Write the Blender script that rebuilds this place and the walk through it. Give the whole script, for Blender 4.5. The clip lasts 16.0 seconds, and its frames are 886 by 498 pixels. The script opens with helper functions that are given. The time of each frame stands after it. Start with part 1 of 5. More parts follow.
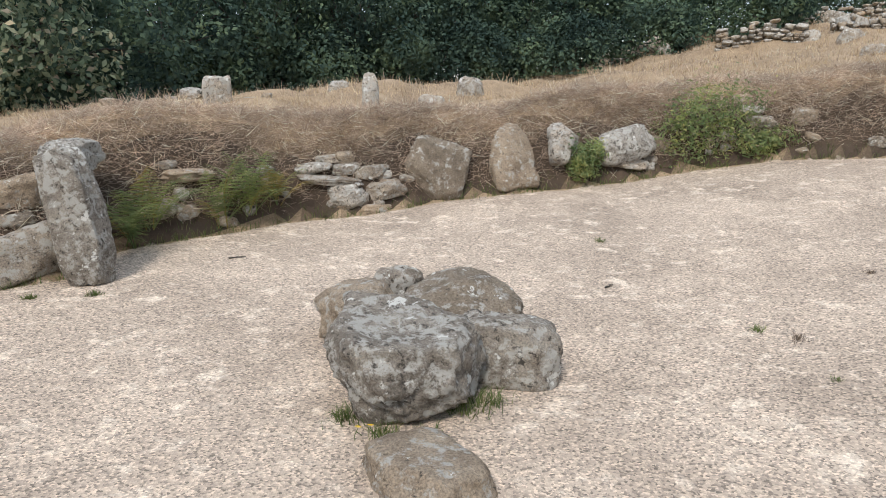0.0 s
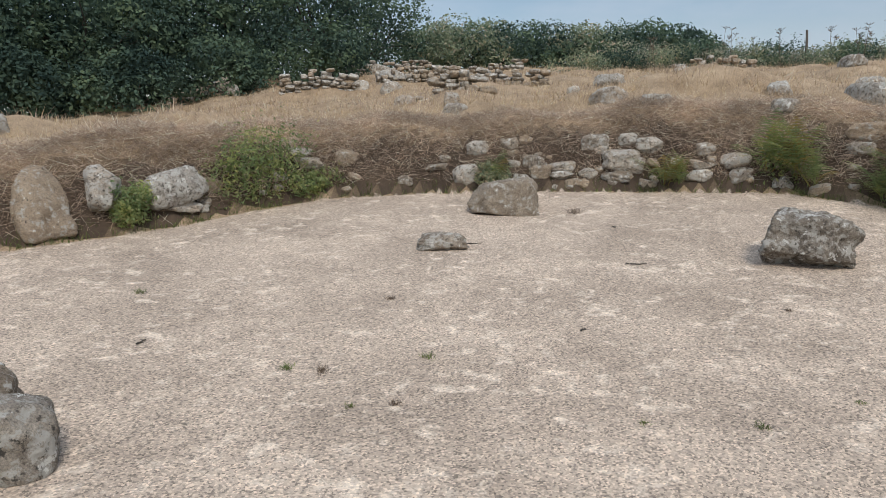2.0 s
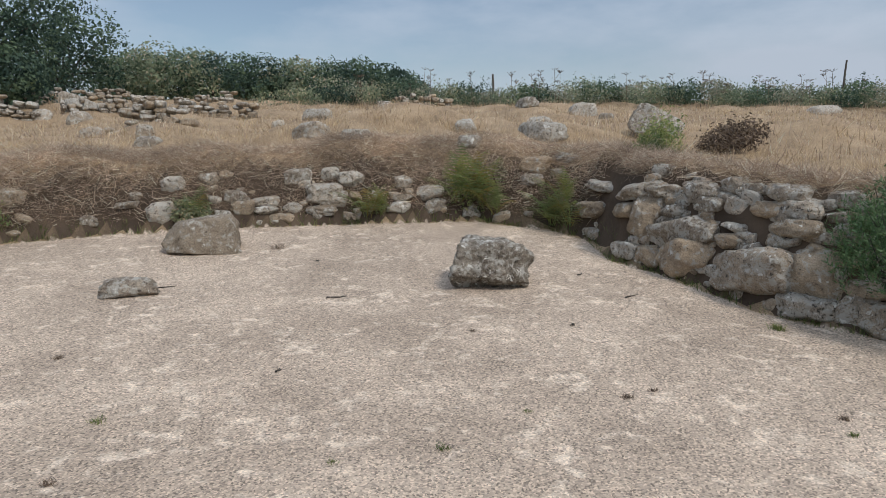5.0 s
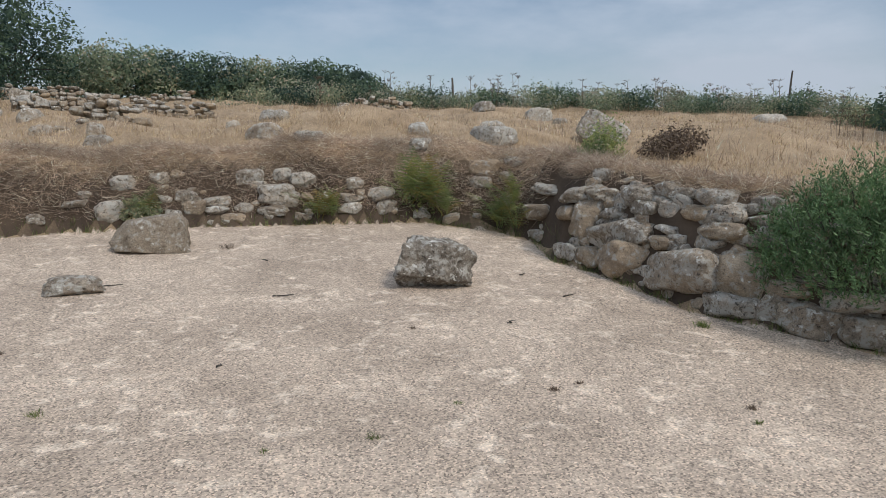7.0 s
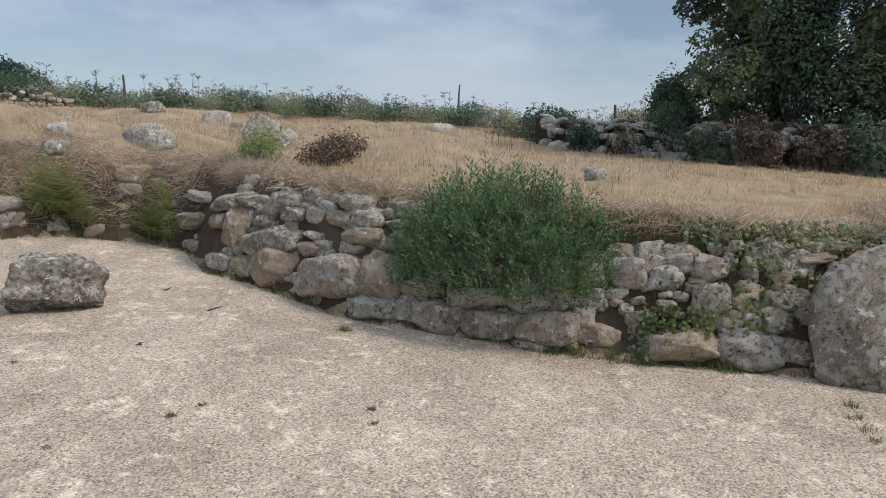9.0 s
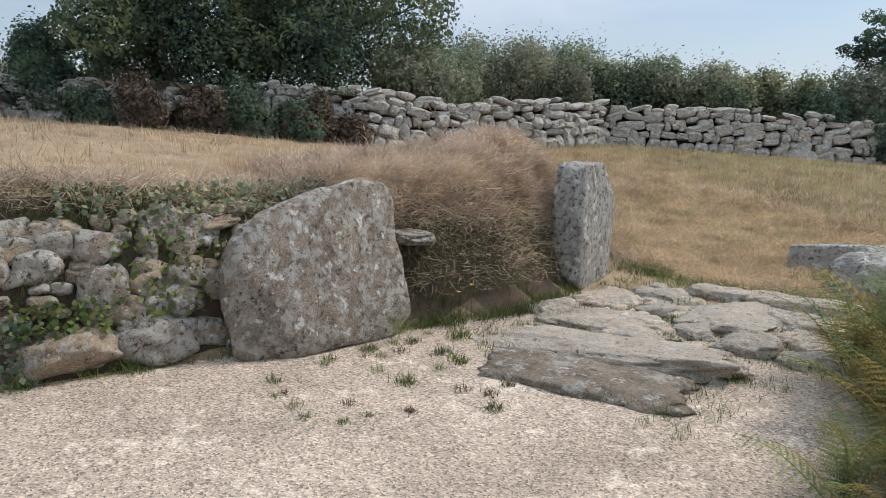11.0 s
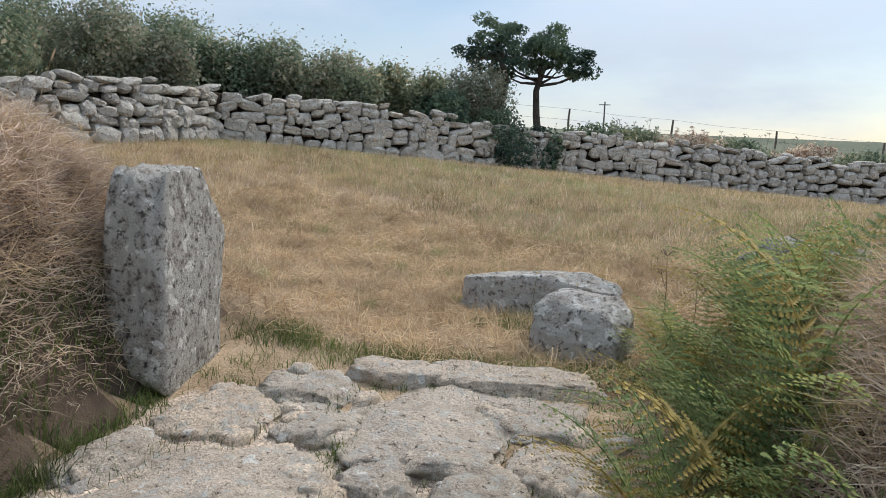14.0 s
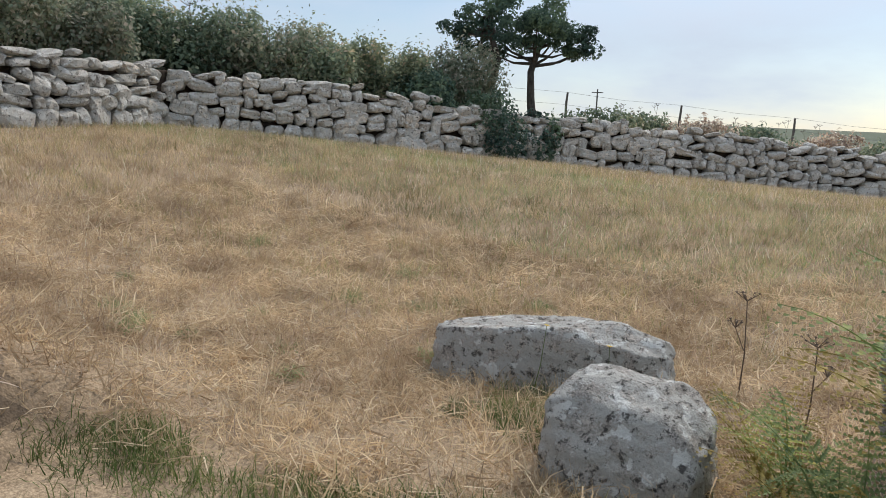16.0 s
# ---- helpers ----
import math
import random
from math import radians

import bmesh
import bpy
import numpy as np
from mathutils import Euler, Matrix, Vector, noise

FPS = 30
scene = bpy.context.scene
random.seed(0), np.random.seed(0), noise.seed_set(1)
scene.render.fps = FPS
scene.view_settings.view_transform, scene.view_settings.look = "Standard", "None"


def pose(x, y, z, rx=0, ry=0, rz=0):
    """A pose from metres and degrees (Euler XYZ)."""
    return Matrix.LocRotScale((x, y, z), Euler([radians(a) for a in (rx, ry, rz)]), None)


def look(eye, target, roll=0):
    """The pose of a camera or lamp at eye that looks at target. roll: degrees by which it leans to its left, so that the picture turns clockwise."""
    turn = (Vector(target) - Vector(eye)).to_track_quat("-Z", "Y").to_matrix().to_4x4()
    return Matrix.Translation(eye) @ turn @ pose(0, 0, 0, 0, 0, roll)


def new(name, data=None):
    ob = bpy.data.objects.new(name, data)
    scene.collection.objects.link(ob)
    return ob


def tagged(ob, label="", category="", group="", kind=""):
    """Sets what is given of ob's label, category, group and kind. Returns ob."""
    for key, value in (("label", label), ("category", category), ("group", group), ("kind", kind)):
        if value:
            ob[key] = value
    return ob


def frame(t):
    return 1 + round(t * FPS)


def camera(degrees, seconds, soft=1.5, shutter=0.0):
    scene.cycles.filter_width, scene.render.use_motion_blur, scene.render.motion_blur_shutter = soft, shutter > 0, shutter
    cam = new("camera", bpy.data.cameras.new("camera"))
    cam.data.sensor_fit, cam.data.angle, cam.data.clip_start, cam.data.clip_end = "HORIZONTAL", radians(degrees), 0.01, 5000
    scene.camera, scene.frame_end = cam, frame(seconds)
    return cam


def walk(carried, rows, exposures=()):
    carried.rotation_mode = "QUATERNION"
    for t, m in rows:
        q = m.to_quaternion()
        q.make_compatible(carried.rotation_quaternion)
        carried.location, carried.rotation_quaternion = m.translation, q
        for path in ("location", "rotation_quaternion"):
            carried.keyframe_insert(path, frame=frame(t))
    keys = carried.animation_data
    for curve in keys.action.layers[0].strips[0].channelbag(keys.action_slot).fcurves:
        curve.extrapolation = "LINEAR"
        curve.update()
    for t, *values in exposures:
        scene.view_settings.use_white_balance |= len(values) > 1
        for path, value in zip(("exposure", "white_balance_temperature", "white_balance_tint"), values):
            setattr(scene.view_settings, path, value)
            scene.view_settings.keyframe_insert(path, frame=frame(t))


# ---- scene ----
cam = camera(63.8, 16.0, 0.8)
METRES, EYE, TILT, LEAN, TURN = 7.6, 1.5, 0.0, 0.0, 0.0
ROWS = [
    (0.0, 0.0, 0.0, 0.0, -0.41, -12.51, 1.84),
    (0.5, 0.0131, 0.0022, 0.001, -7.38, -11.65, 1.34),
    (1.0, 0.0313, 0.0041, 0.0017, -15.82, -10.95, 0.94),
    (1.5, 0.0475, 0.0027, 0.0023, -24.49, -10.46, 0.6),
    (2.0, 0.0613, 0.001, 0.0022, -32.25, -10.06, 0.29),
    (2.5, 0.0735, -0.0012, 0.002, -38.63, -9.63, 0.09),
    (3.0, 0.0834, -0.0038, 0.0016, -43.5, -9.28, -0.01),
    (3.5, 0.0884, -0.0053, 0.0012, -47.13, -8.93, -0.05),
    (4.0, 0.0932, -0.0075, 0.0022, -50.03, -8.47, 0.06),
    (4.5, 0.0976, -0.009, 0.0037, -52.63, -7.89, 0.28),
    (7.0, 0.0904, -0.0469, 0.0039, -56.93, -7.35, -0.38),
    (7.5, 0.1042, -0.0594, 0.0066, -59.91, -7.15, -0.25),
    (8.0, 0.1203, -0.0773, 0.0075, -65.14, -6.72, -0.15),
    (8.5, 0.1303, -0.0929, 0.0075, -71.92, -6.49, -0.26),
    (9.0, 0.1399, -0.1088, 0.0062, -80.18, -6.75, -0.65),
    (9.5, 0.1541, -0.119, 0.0028, -90.4, -7.44, -0.93),
    (10.0, 0.187, -0.1152, -0.0003, -101.96, -8.22, -0.69),
    (12.5, 0.4097, -0.2651, -0.0134, -151.64, -9.62, -0.89),
    (13.0, 0.443, -0.3157, -0.0153, -153.7, -9.91, -1.41),
    (13.5, 0.4731, -0.3773, -0.0126, -154.92, -9.41, -1.79),
    (14.0, 0.5068, -0.4363, -0.012, -155.86, -8.65, -1.96),
    (14.5, 0.5328, -0.4977, -0.0104, -156.84, -8.06, -1.98),
    (15.0, 0.5566, -0.555, -0.0112, -157.32, -7.87, -2.2),
    (15.5, 0.5751, -0.6184, -0.0157, -157.0, -8.32, -2.46),
    (16.0, 0.5927, -0.6785, -0.0162, -156.64, -9.54, -2.18),
]
walk(cam, [(t, pose(0, 0, EYE, TILT, LEAN, TURN) @ pose(METRES * x, METRES * y, METRES * z, 90 + pitch, roll, yaw)) for t, x, y, z, yaw, pitch, roll in ROWS],
     [(0.0, 0.24), (1.0, 0.08), (2.0, -0.1), (3.5, -0.22), (7.0, -0.2), (8.5, -0.14), (10.0, 0.03), (12.5, 0.22), (16.0, 0.18)])

# ---- light ----
world = bpy.data.worlds.new("sky")
scene.world = world
world.use_nodes = True
wn, wl = world.node_tree.nodes, world.node_tree.links
wn.clear()
SUN_UP, SUN_TURN = radians(48), radians(195)
sky = wn.new("ShaderNodeTexSky")
sky.sky_type, sky.sun_disc = "NISHITA", False
sky.sun_elevation, sky.sun_rotation = SUN_UP, SUN_TURN
sky.air_density, sky.dust_density = 1.0, 0.6
geo = wn.new("ShaderNodeTexCoord")
stretch = wn.new("ShaderNodeMapping")
stretch.inputs["Scale"].default_value = (1.5, 1.5, 4.5)
cloud = wn.new("ShaderNodeTexNoise")
cloud.inputs["Scale"].default_value, cloud.inputs["Detail"].default_value = 1.6, 7
cloud.inputs["Roughness"].default_value = 0.55
veil = wn.new("ShaderNodeMapRange")
veil.inputs[1].default_value, veil.inputs[2].default_value = 0.36, 0.66
veil.inputs[3].default_value, veil.inputs[4].default_value = 0.1, 0.92
mixsky = wn.new("ShaderNodeMix")
mixsky.data_type = "RGBA"
back = wn.new("ShaderNodeBackground")
back.inputs["Strength"].default_value = 0.1
out = wn.new("ShaderNodeOutputWorld")
wl.new(geo.outputs["Generated"], stretch.inputs["Vector"])
wl.new(stretch.outputs["Vector"], cloud.inputs["Vector"])
wl.new(cloud.outputs["Fac"], veil.inputs[0])
wl.new(veil.outputs[0], mixsky.inputs[0])
up = wn.new("ShaderNodeSeparateXYZ")
lift = wn.new("ShaderNodeMapRange")
lift.inputs[1].default_value, lift.inputs[2].default_value = 0.12, 0.8
lift.inputs[3].default_value, lift.inputs[4].default_value = 0.8, 2.15
glare = wn.new("ShaderNodeMix")
glare.data_type, glare.blend_type = "RGBA", "MULTIPLY"
glare.inputs[0].default_value = 1.0
wl.new(geo.outputs["Generated"], up.inputs[0])
wl.new(up.outputs[2], lift.inputs[0])
glare.inputs[6].default_value = (6.85, 7.75, 9.15, 1)
wl.new(lift.outputs[0], glare.inputs[7])
wl.new(glare.outputs[2], mixsky.inputs[7])
wl.new(sky.outputs["Color"], mixsky.inputs[6])
wl.new(mixsky.outputs[2], back.inputs["Color"])
wl.new(back.outputs["Background"], out.inputs["Surface"])
sun_data = bpy.data.lights.new("sun", "SUN")
sun_data.energy, sun_data.angle, sun_data.color = 2.45, radians(12), (1.0, 0.925, 0.84)
sun = new("sun", sun_data)
sun_way = Vector((math.sin(SUN_TURN) * math.cos(SUN_UP), math.cos(SUN_TURN) * math.cos(SUN_UP), math.sin(SUN_UP)))
sun.matrix_world = look(sun_way * 60, (0, 0, 0))


# ---- materials ----
def material(name, rough=0.9, metal=0.0):
    m = bpy.data.materials.new(name)
    m.use_nodes = True
    shader = m.node_tree.nodes["Principled BSDF"]
    shader.inputs["Roughness"].default_value = rough
    shader.inputs["Metallic"].default_value = metal
    shader.inputs["Specular IOR Level"].default_value = 0.25
    return m, m.node_tree.nodes, m.node_tree.links, shader


def coords(nodes, links, kind="Object", scale=(1, 1, 1)):
    c, mp = nodes.new("ShaderNodeTexCoord"), nodes.new("ShaderNodeMapping")
    mp.inputs["Scale"].default_value = scale
    links.new(c.outputs[kind], mp.inputs["Vector"])
    return mp.outputs["Vector"]


def grain(nodes, links, vec, scale, detail=5, rough=0.6, lift=0.0):
    n = nodes.new("ShaderNodeTexNoise")
    n.inputs["Scale"].default_value, n.inputs["Detail"].default_value, n.inputs["Roughness"].default_value = scale, detail, rough
    n.inputs["Distortion"].default_value = lift
    links.new(vec, n.inputs["Vector"])
    return n.outputs["Fac"]


def ramp(nodes, links, fac, stops):
    r = nodes.new("ShaderNodeValToRGB")
    while len(r.color_ramp.elements) < len(stops):
        r.color_ramp.elements.new(0.5)
    for e, (at, col) in zip(r.color_ramp.elements, stops):
        e.position, e.color = at, (*col, 1) if len(col) == 3 else col
    links.new(fac, r.inputs["Fac"])
    return r.outputs["Color"]


def blend(nodes, links, fac, a, b, mode="MIX"):
    m = nodes.new("ShaderNodeMix")
    m.data_type, m.blend_type = "RGBA", mode
    for value, slot in ((fac, 0), (a, 6), (b, 7)):
        if isinstance(value, (int, float)):
            m.inputs[slot].default_value = value
        elif isinstance(value, tuple):
            m.inputs[slot].default_value = (*value, 1)
        else:
            links.new(value, m.inputs[slot])
    return m.outputs[2]


def relief(nodes, links, shader, height, strength=0.5, distance=0.02, normal=None):
    b = nodes.new("ShaderNodeBump")
    b.inputs["Strength"].default_value, b.inputs["Distance"].default_value = strength, distance
    links.new(height, b.inputs["Height"])
    if normal is not None:
        links.new(normal, b.inputs["Normal"])
    links.new(b.outputs["Normal"], shader.inputs["Normal"])
    return b.outputs["Normal"]


def stone_material(name, dark, mid, light, lichen=0.5, black=0.5):
    """Weathered granite: grain, stains, pale round lichen and black patches."""
    m, n, l, s = material(name, 0.92)
    info = n.new("ShaderNodeObjectInfo")
    move = n.new("ShaderNodeVectorMath")
    move.operation = "MULTIPLY_ADD"
    geom = n.new("ShaderNodeNewGeometry")
    l.new(geom.outputs["Position"], move.inputs[0])
    move.inputs[1].default_value = (1, 1, 1)
    spread = n.new("ShaderNodeVectorMath")
    spread.operation = "SCALE"
    spread.inputs[0].default_value = (31, 17, 23)
    l.new(info.outputs["Random"], spread.inputs["Scale"])
    l.new(spread.outputs[0], move.inputs[2])
    v = move.outputs[0]
    big = grain(n, l, v, 5.5, 8, 0.68, 0.15)
    base = ramp(n, l, big, [(0.3, dark), (0.5, mid), (0.72, light)])
    fine = grain(n, l, v, 95, 4, 0.7)
    speck = ramp(n, l, fine, [(0.3, (0.4, 0.39, 0.37)), (0.5, (0.95, 0.95, 0.95)), (0.72, (1.5, 1.46, 1.4))])
    base = blend(n, l, 0.85, base, speck, "MULTIPLY")
    tone = ramp(n, l, info.outputs["Random"], [(0.0, (0.74, 0.72, 0.7)), (0.5, (1, 1, 1)), (1.0, (1.18, 1.1, 1.02))])
    base = blend(n, l, 0.8, base, tone, "MULTIPLY")
    piece = ramp(n, l, geom.outputs["Random Per Island"], [(0.0, (0.72, 0.71, 0.69)), (0.5, (1, 1, 1)), (1.0, (1.2, 1.16, 1.1))])
    base = blend(n, l, 0.8, base, piece, "MULTIPLY")
    patch = grain(n, l, v, 12, 10, 0.74, 0.2)
    mask = ramp(n, l, patch, [(0.56 - 0.1 * lichen, (0, 0, 0)), (0.62 - 0.1 * lichen, (0.85, 0.85, 0.85))])
    base = blend(n, l, mask, base, (0.46, 0.445, 0.4))
    white = grain(n, l, v, 10, 8, 0.64, 0.1)
    mask3 = ramp(n, l, white, [(0.66 - 0.08 * lichen, (0, 0, 0)), (0.68 - 0.08 * lichen, (0.95, 0.95, 0.95))])
    base = blend(n, l, mask3, base, (0.66, 0.65, 0.6))
    patch2 = grain(n, l, v, 24.0, 10, 0.76, 0.2)
    mask2 = ramp(n, l, patch2, [(0.34 + 0.1 * black, (0.9, 0.9, 0.9)), (0.4 + 0.1 * black, (0, 0, 0))])
    base = blend(n, l, mask2, base, (0.05, 0.046, 0.04))
    l.new(base, s.inputs["Base Color"])
    first = relief(n, l, s, big, 0.6, 0.06)
    second = relief(n, l, s, grain(n, l, v, 30, 6, 0.7), 0.9, 0.03, first)
    relief(n, l, s, fine, 0.6, 0.012, second)
    return m


def plant_material(name, stops, rough=0.7, scale=1.2, glow=0.35, patch=((0.32, (0.6, 0.58, 0.57)), (0.5, (0.95, 0.95, 0.95)), (0.68, (1.25, 1.2, 1.15)))):
    """Leaves and blades: colour from blade to blade and in broad drifts, with some light passing through."""
    m, n, l, s = material(name, rough)
    g = n.new("ShaderNodeNewGeometry")
    base = ramp(n, l, g.outputs["Random Per Island"], stops)
    drift = grain(n, l, g.outputs["Position"], scale, 3)
    base = blend(n, l, 0.9, base, ramp(n, l, drift, list(patch)), "MULTIPLY")
    l.new(base, s.inputs["Base Color"])
    thin = n.new("ShaderNodeBsdfTranslucent")
    l.new(base, thin.inputs["Color"])
    mix = n.new("ShaderNodeMixShader")
    mix.inputs[0].default_value = glow
    l.new(s.outputs[0], mix.inputs[1])
    l.new(thin.outputs[0], mix.inputs[2])
    l.new(mix.outputs[0], n["Material Output"].inputs["Surface"])
    return m


granite = stone_material("weathered granite", (0.17, 0.148, 0.122), (0.3, 0.265, 0.222), (0.44, 0.4, 0.335), 0.62, 0.45)
granite_pale = stone_material("pale lichen granite", (0.24, 0.22, 0.19), (0.4, 0.37, 0.325), (0.55, 0.51, 0.45), 0.8, 0.6)
granite_spotted = stone_material("white-spotted granite", (0.26, 0.238, 0.21), (0.44, 0.41, 0.37), (0.62, 0.585, 0.53), 1.1, 0.6)
granite_warm = stone_material("warm brown granite", (0.2, 0.162, 0.122), (0.34, 0.285, 0.22), (0.46, 0.395, 0.31), 0.25, 0.2)
granite_path = stone_material("worn pale path granite", (0.4, 0.34, 0.275), (0.58, 0.505, 0.415), (0.7, 0.62, 0.52), 0.4, 0.35)
granite_field = stone_material("field wall granite", (0.3, 0.278, 0.245), (0.52, 0.488, 0.435), (0.7, 0.665, 0.6), 0.9, 0.5)

bark, bn, bl, bs = material("bark", 0.95)
bv = coords(bn, bl, "Object", (1, 1, 0.25))
bf = grain(bn, bl, bv, 22, 5)
bl.new(ramp(bn, bl, bf, [(0.3, (0.03, 0.026, 0.022)), (0.7, (0.11, 0.1, 0.085))]), bs.inputs["Base Color"])
relief(bn, bl, bs, bf, 0.6, 0.02)

soil, sn, sl, ss = material("dark soil", 1.0)
sv = coords(sn, sl)
sf = grain(sn, sl, sv, 14, 6)
sl.new(ramp(sn, sl, sf, [(0.3, (0.022, 0.016, 0.012)), (0.7, (0.075, 0.055, 0.04))]), ss.inputs["Base Color"])
relief(sn, sl, ss, sf, 0.8, 0.05)

wood, on, ol, os_ = material("grey weathered wood", 0.9)
of = grain(on, ol, coords(on, ol, "Object", (8, 8, 1)), 12, 5)
ol.new(ramp(on, ol, of, [(0.3, (0.06, 0.052, 0.045)), (0.7, (0.17, 0.155, 0.135))]), os_.inputs["Base Color"])
wire_metal, _, _, wire_shader = material("dull wire", 0.5, 1.0)
wire_shader.inputs["Base Color"].default_value = (0.2, 0.2, 0.2, 1)
petal, _, _, petal_shader = material("yellow petals", 0.6)
petal_shader.inputs["Base Color"].default_value = (0.75, 0.5, 0.01, 1)

STRAW = [(0.0, (0.32, 0.236, 0.15)), (0.35, (0.5, 0.385, 0.25)), (0.75, (0.62, 0.5, 0.335)), (1.0, (0.74, 0.64, 0.47))]
EVEN = ((0.36, (0.62, 0.55, 0.5)), (0.47, (1.0, 0.97, 0.94)), (0.62, (1.3, 1.27, 1.22)))
straw = plant_material("dry straw grass", STRAW, 0.75, 2.2, 0.48, EVEN)
brush = plant_material("dead brown brush", [(0.0, (0.261, 0.195, 0.154)), (0.45, (0.490, 0.383, 0.294)), (0.85, (0.718, 0.588, 0.457)), (1.0, (0.850, 0.850, 0.686))], 0.85, 1.5, 0.42)
meadow = plant_material("half-dry meadow grass", [(0.0, (0.196, 0.218, 0.086)), (0.3, (0.253, 0.270, 0.109)), (0.5, (0.414, 0.328, 0.178)), (1.0, (0.564, 0.454, 0.265))], 0.75, 1.2, 0.48, EVEN)
meadow_green = plant_material("green meadow grass", [(0.0, (0.17, 0.225, 0.1)), (0.5, (0.27, 0.32, 0.16)), (1.0, (0.42, 0.42, 0.24))], 0.7, 1.2, 0.48, EVEN)
greenery = plant_material("green grass", [(0.0, (0.07, 0.11, 0.03)), (0.6, (0.13, 0.18, 0.055)), (1.0, (0.26, 0.26, 0.11))], 0.65, 1.5, 0.35)
fern_green = plant_material("bracken fronds", [(0.0, (0.18, 0.25, 0.11)), (0.6, (0.27, 0.335, 0.14)), (1.0, (0.42, 0.42, 0.19))], 0.6, 3.5, 0.5, ((0.34, (0.5, 0.6, 0.62)), (0.5, (1, 1, 1)), (0.66, (1.35, 1.2, 0.9))))
fern_brown = plant_material("turning bracken", [(0.0, (0.26, 0.2, 0.07)), (0.6, (0.38, 0.3, 0.09)), (1.0, (0.46, 0.34, 0.12))], 0.7, 2.5, 0.35)
rosemary = plant_material("dark needle leaves", [(0.0, (0.065, 0.125, 0.055)), (0.6, (0.125, 0.215, 0.095)), (1.0, (0.22, 0.32, 0.16))], 0.6, 2.0, 0.25)
# the drift paints bluish shaded and warm lit leaf clumps into the colour
woodland = plant_material("dark tree leaves", [(0.0, (0.06, 0.1, 0.078)), (0.5, (0.08, 0.125, 0.09)), (1.0, (0.1, 0.145, 0.096))], 0.95, 0.75, 0.35, ((0.36, (0.42, 0.5, 0.6)), (0.5, (0.95, 0.97, 0.97)), (0.62, (1.75, 1.6, 1.3))))
# bramble leaf colour lightened to stand in for the haze over the hedge
thicket = plant_material("haze-lightened bramble leaves", [(0.0, (0.13, 0.18, 0.125)), (0.5, (0.22, 0.275, 0.18)), (0.85, (0.31, 0.35, 0.22)), (1.0, (0.46, 0.39, 0.3))], 0.85, 0.9, 0.45, ((0.34, (0.55, 0.62, 0.6)), (0.5, (1, 1, 1)), (0.64, (1.45, 1.25, 1.15))))
# pale dead brush, its colour raised further in place of haze and backlight
mound_dead = plant_material("pale brush lightened for haze", [(0.0, (0.36, 0.285, 0.235)), (0.45, (0.6, 0.49, 0.41)), (0.85, (0.78, 0.67, 0.56)), (1.0, (0.86, 0.8, 0.7))], 0.9, 3.2, 0.48, ((0.36, (0.4, 0.36, 0.33)), (0.5, (0.95, 0.93, 0.92)), (0.62, (1.2, 1.17, 1.13))))
# lighter copy of the dark tree leaves: sunlit crowns put into the colour
tree_lit = plant_material("dark tree leaves, lit copy", [(0.0, (0.1, 0.14, 0.09)), (0.5, (0.135, 0.175, 0.105)), (1.0, (0.18, 0.21, 0.115))], 0.9, 0.8, 0.4, ((0.36, (0.45, 0.5, 0.58)), (0.5, (0.95, 0.97, 0.97)), (0.62, (1.6, 1.45, 1.15))))
# scrub colour lifted the same way, with distance haze painted in
bracken_scrub = plant_material("haze-lightened brown and green scrub", [(0.0, (0.19, 0.24, 0.17)), (0.4, (0.28, 0.32, 0.22)), (0.75, (0.38, 0.38, 0.28)), (1.0, (0.5, 0.44, 0.35))], 0.9, 0.8, 0.45)
weed_brown = plant_material("dead flower stalks", [(0.0, (0.08, 0.06, 0.05)), (1.0, (0.22, 0.165, 0.115))], 0.9, 1.5, 0.15)


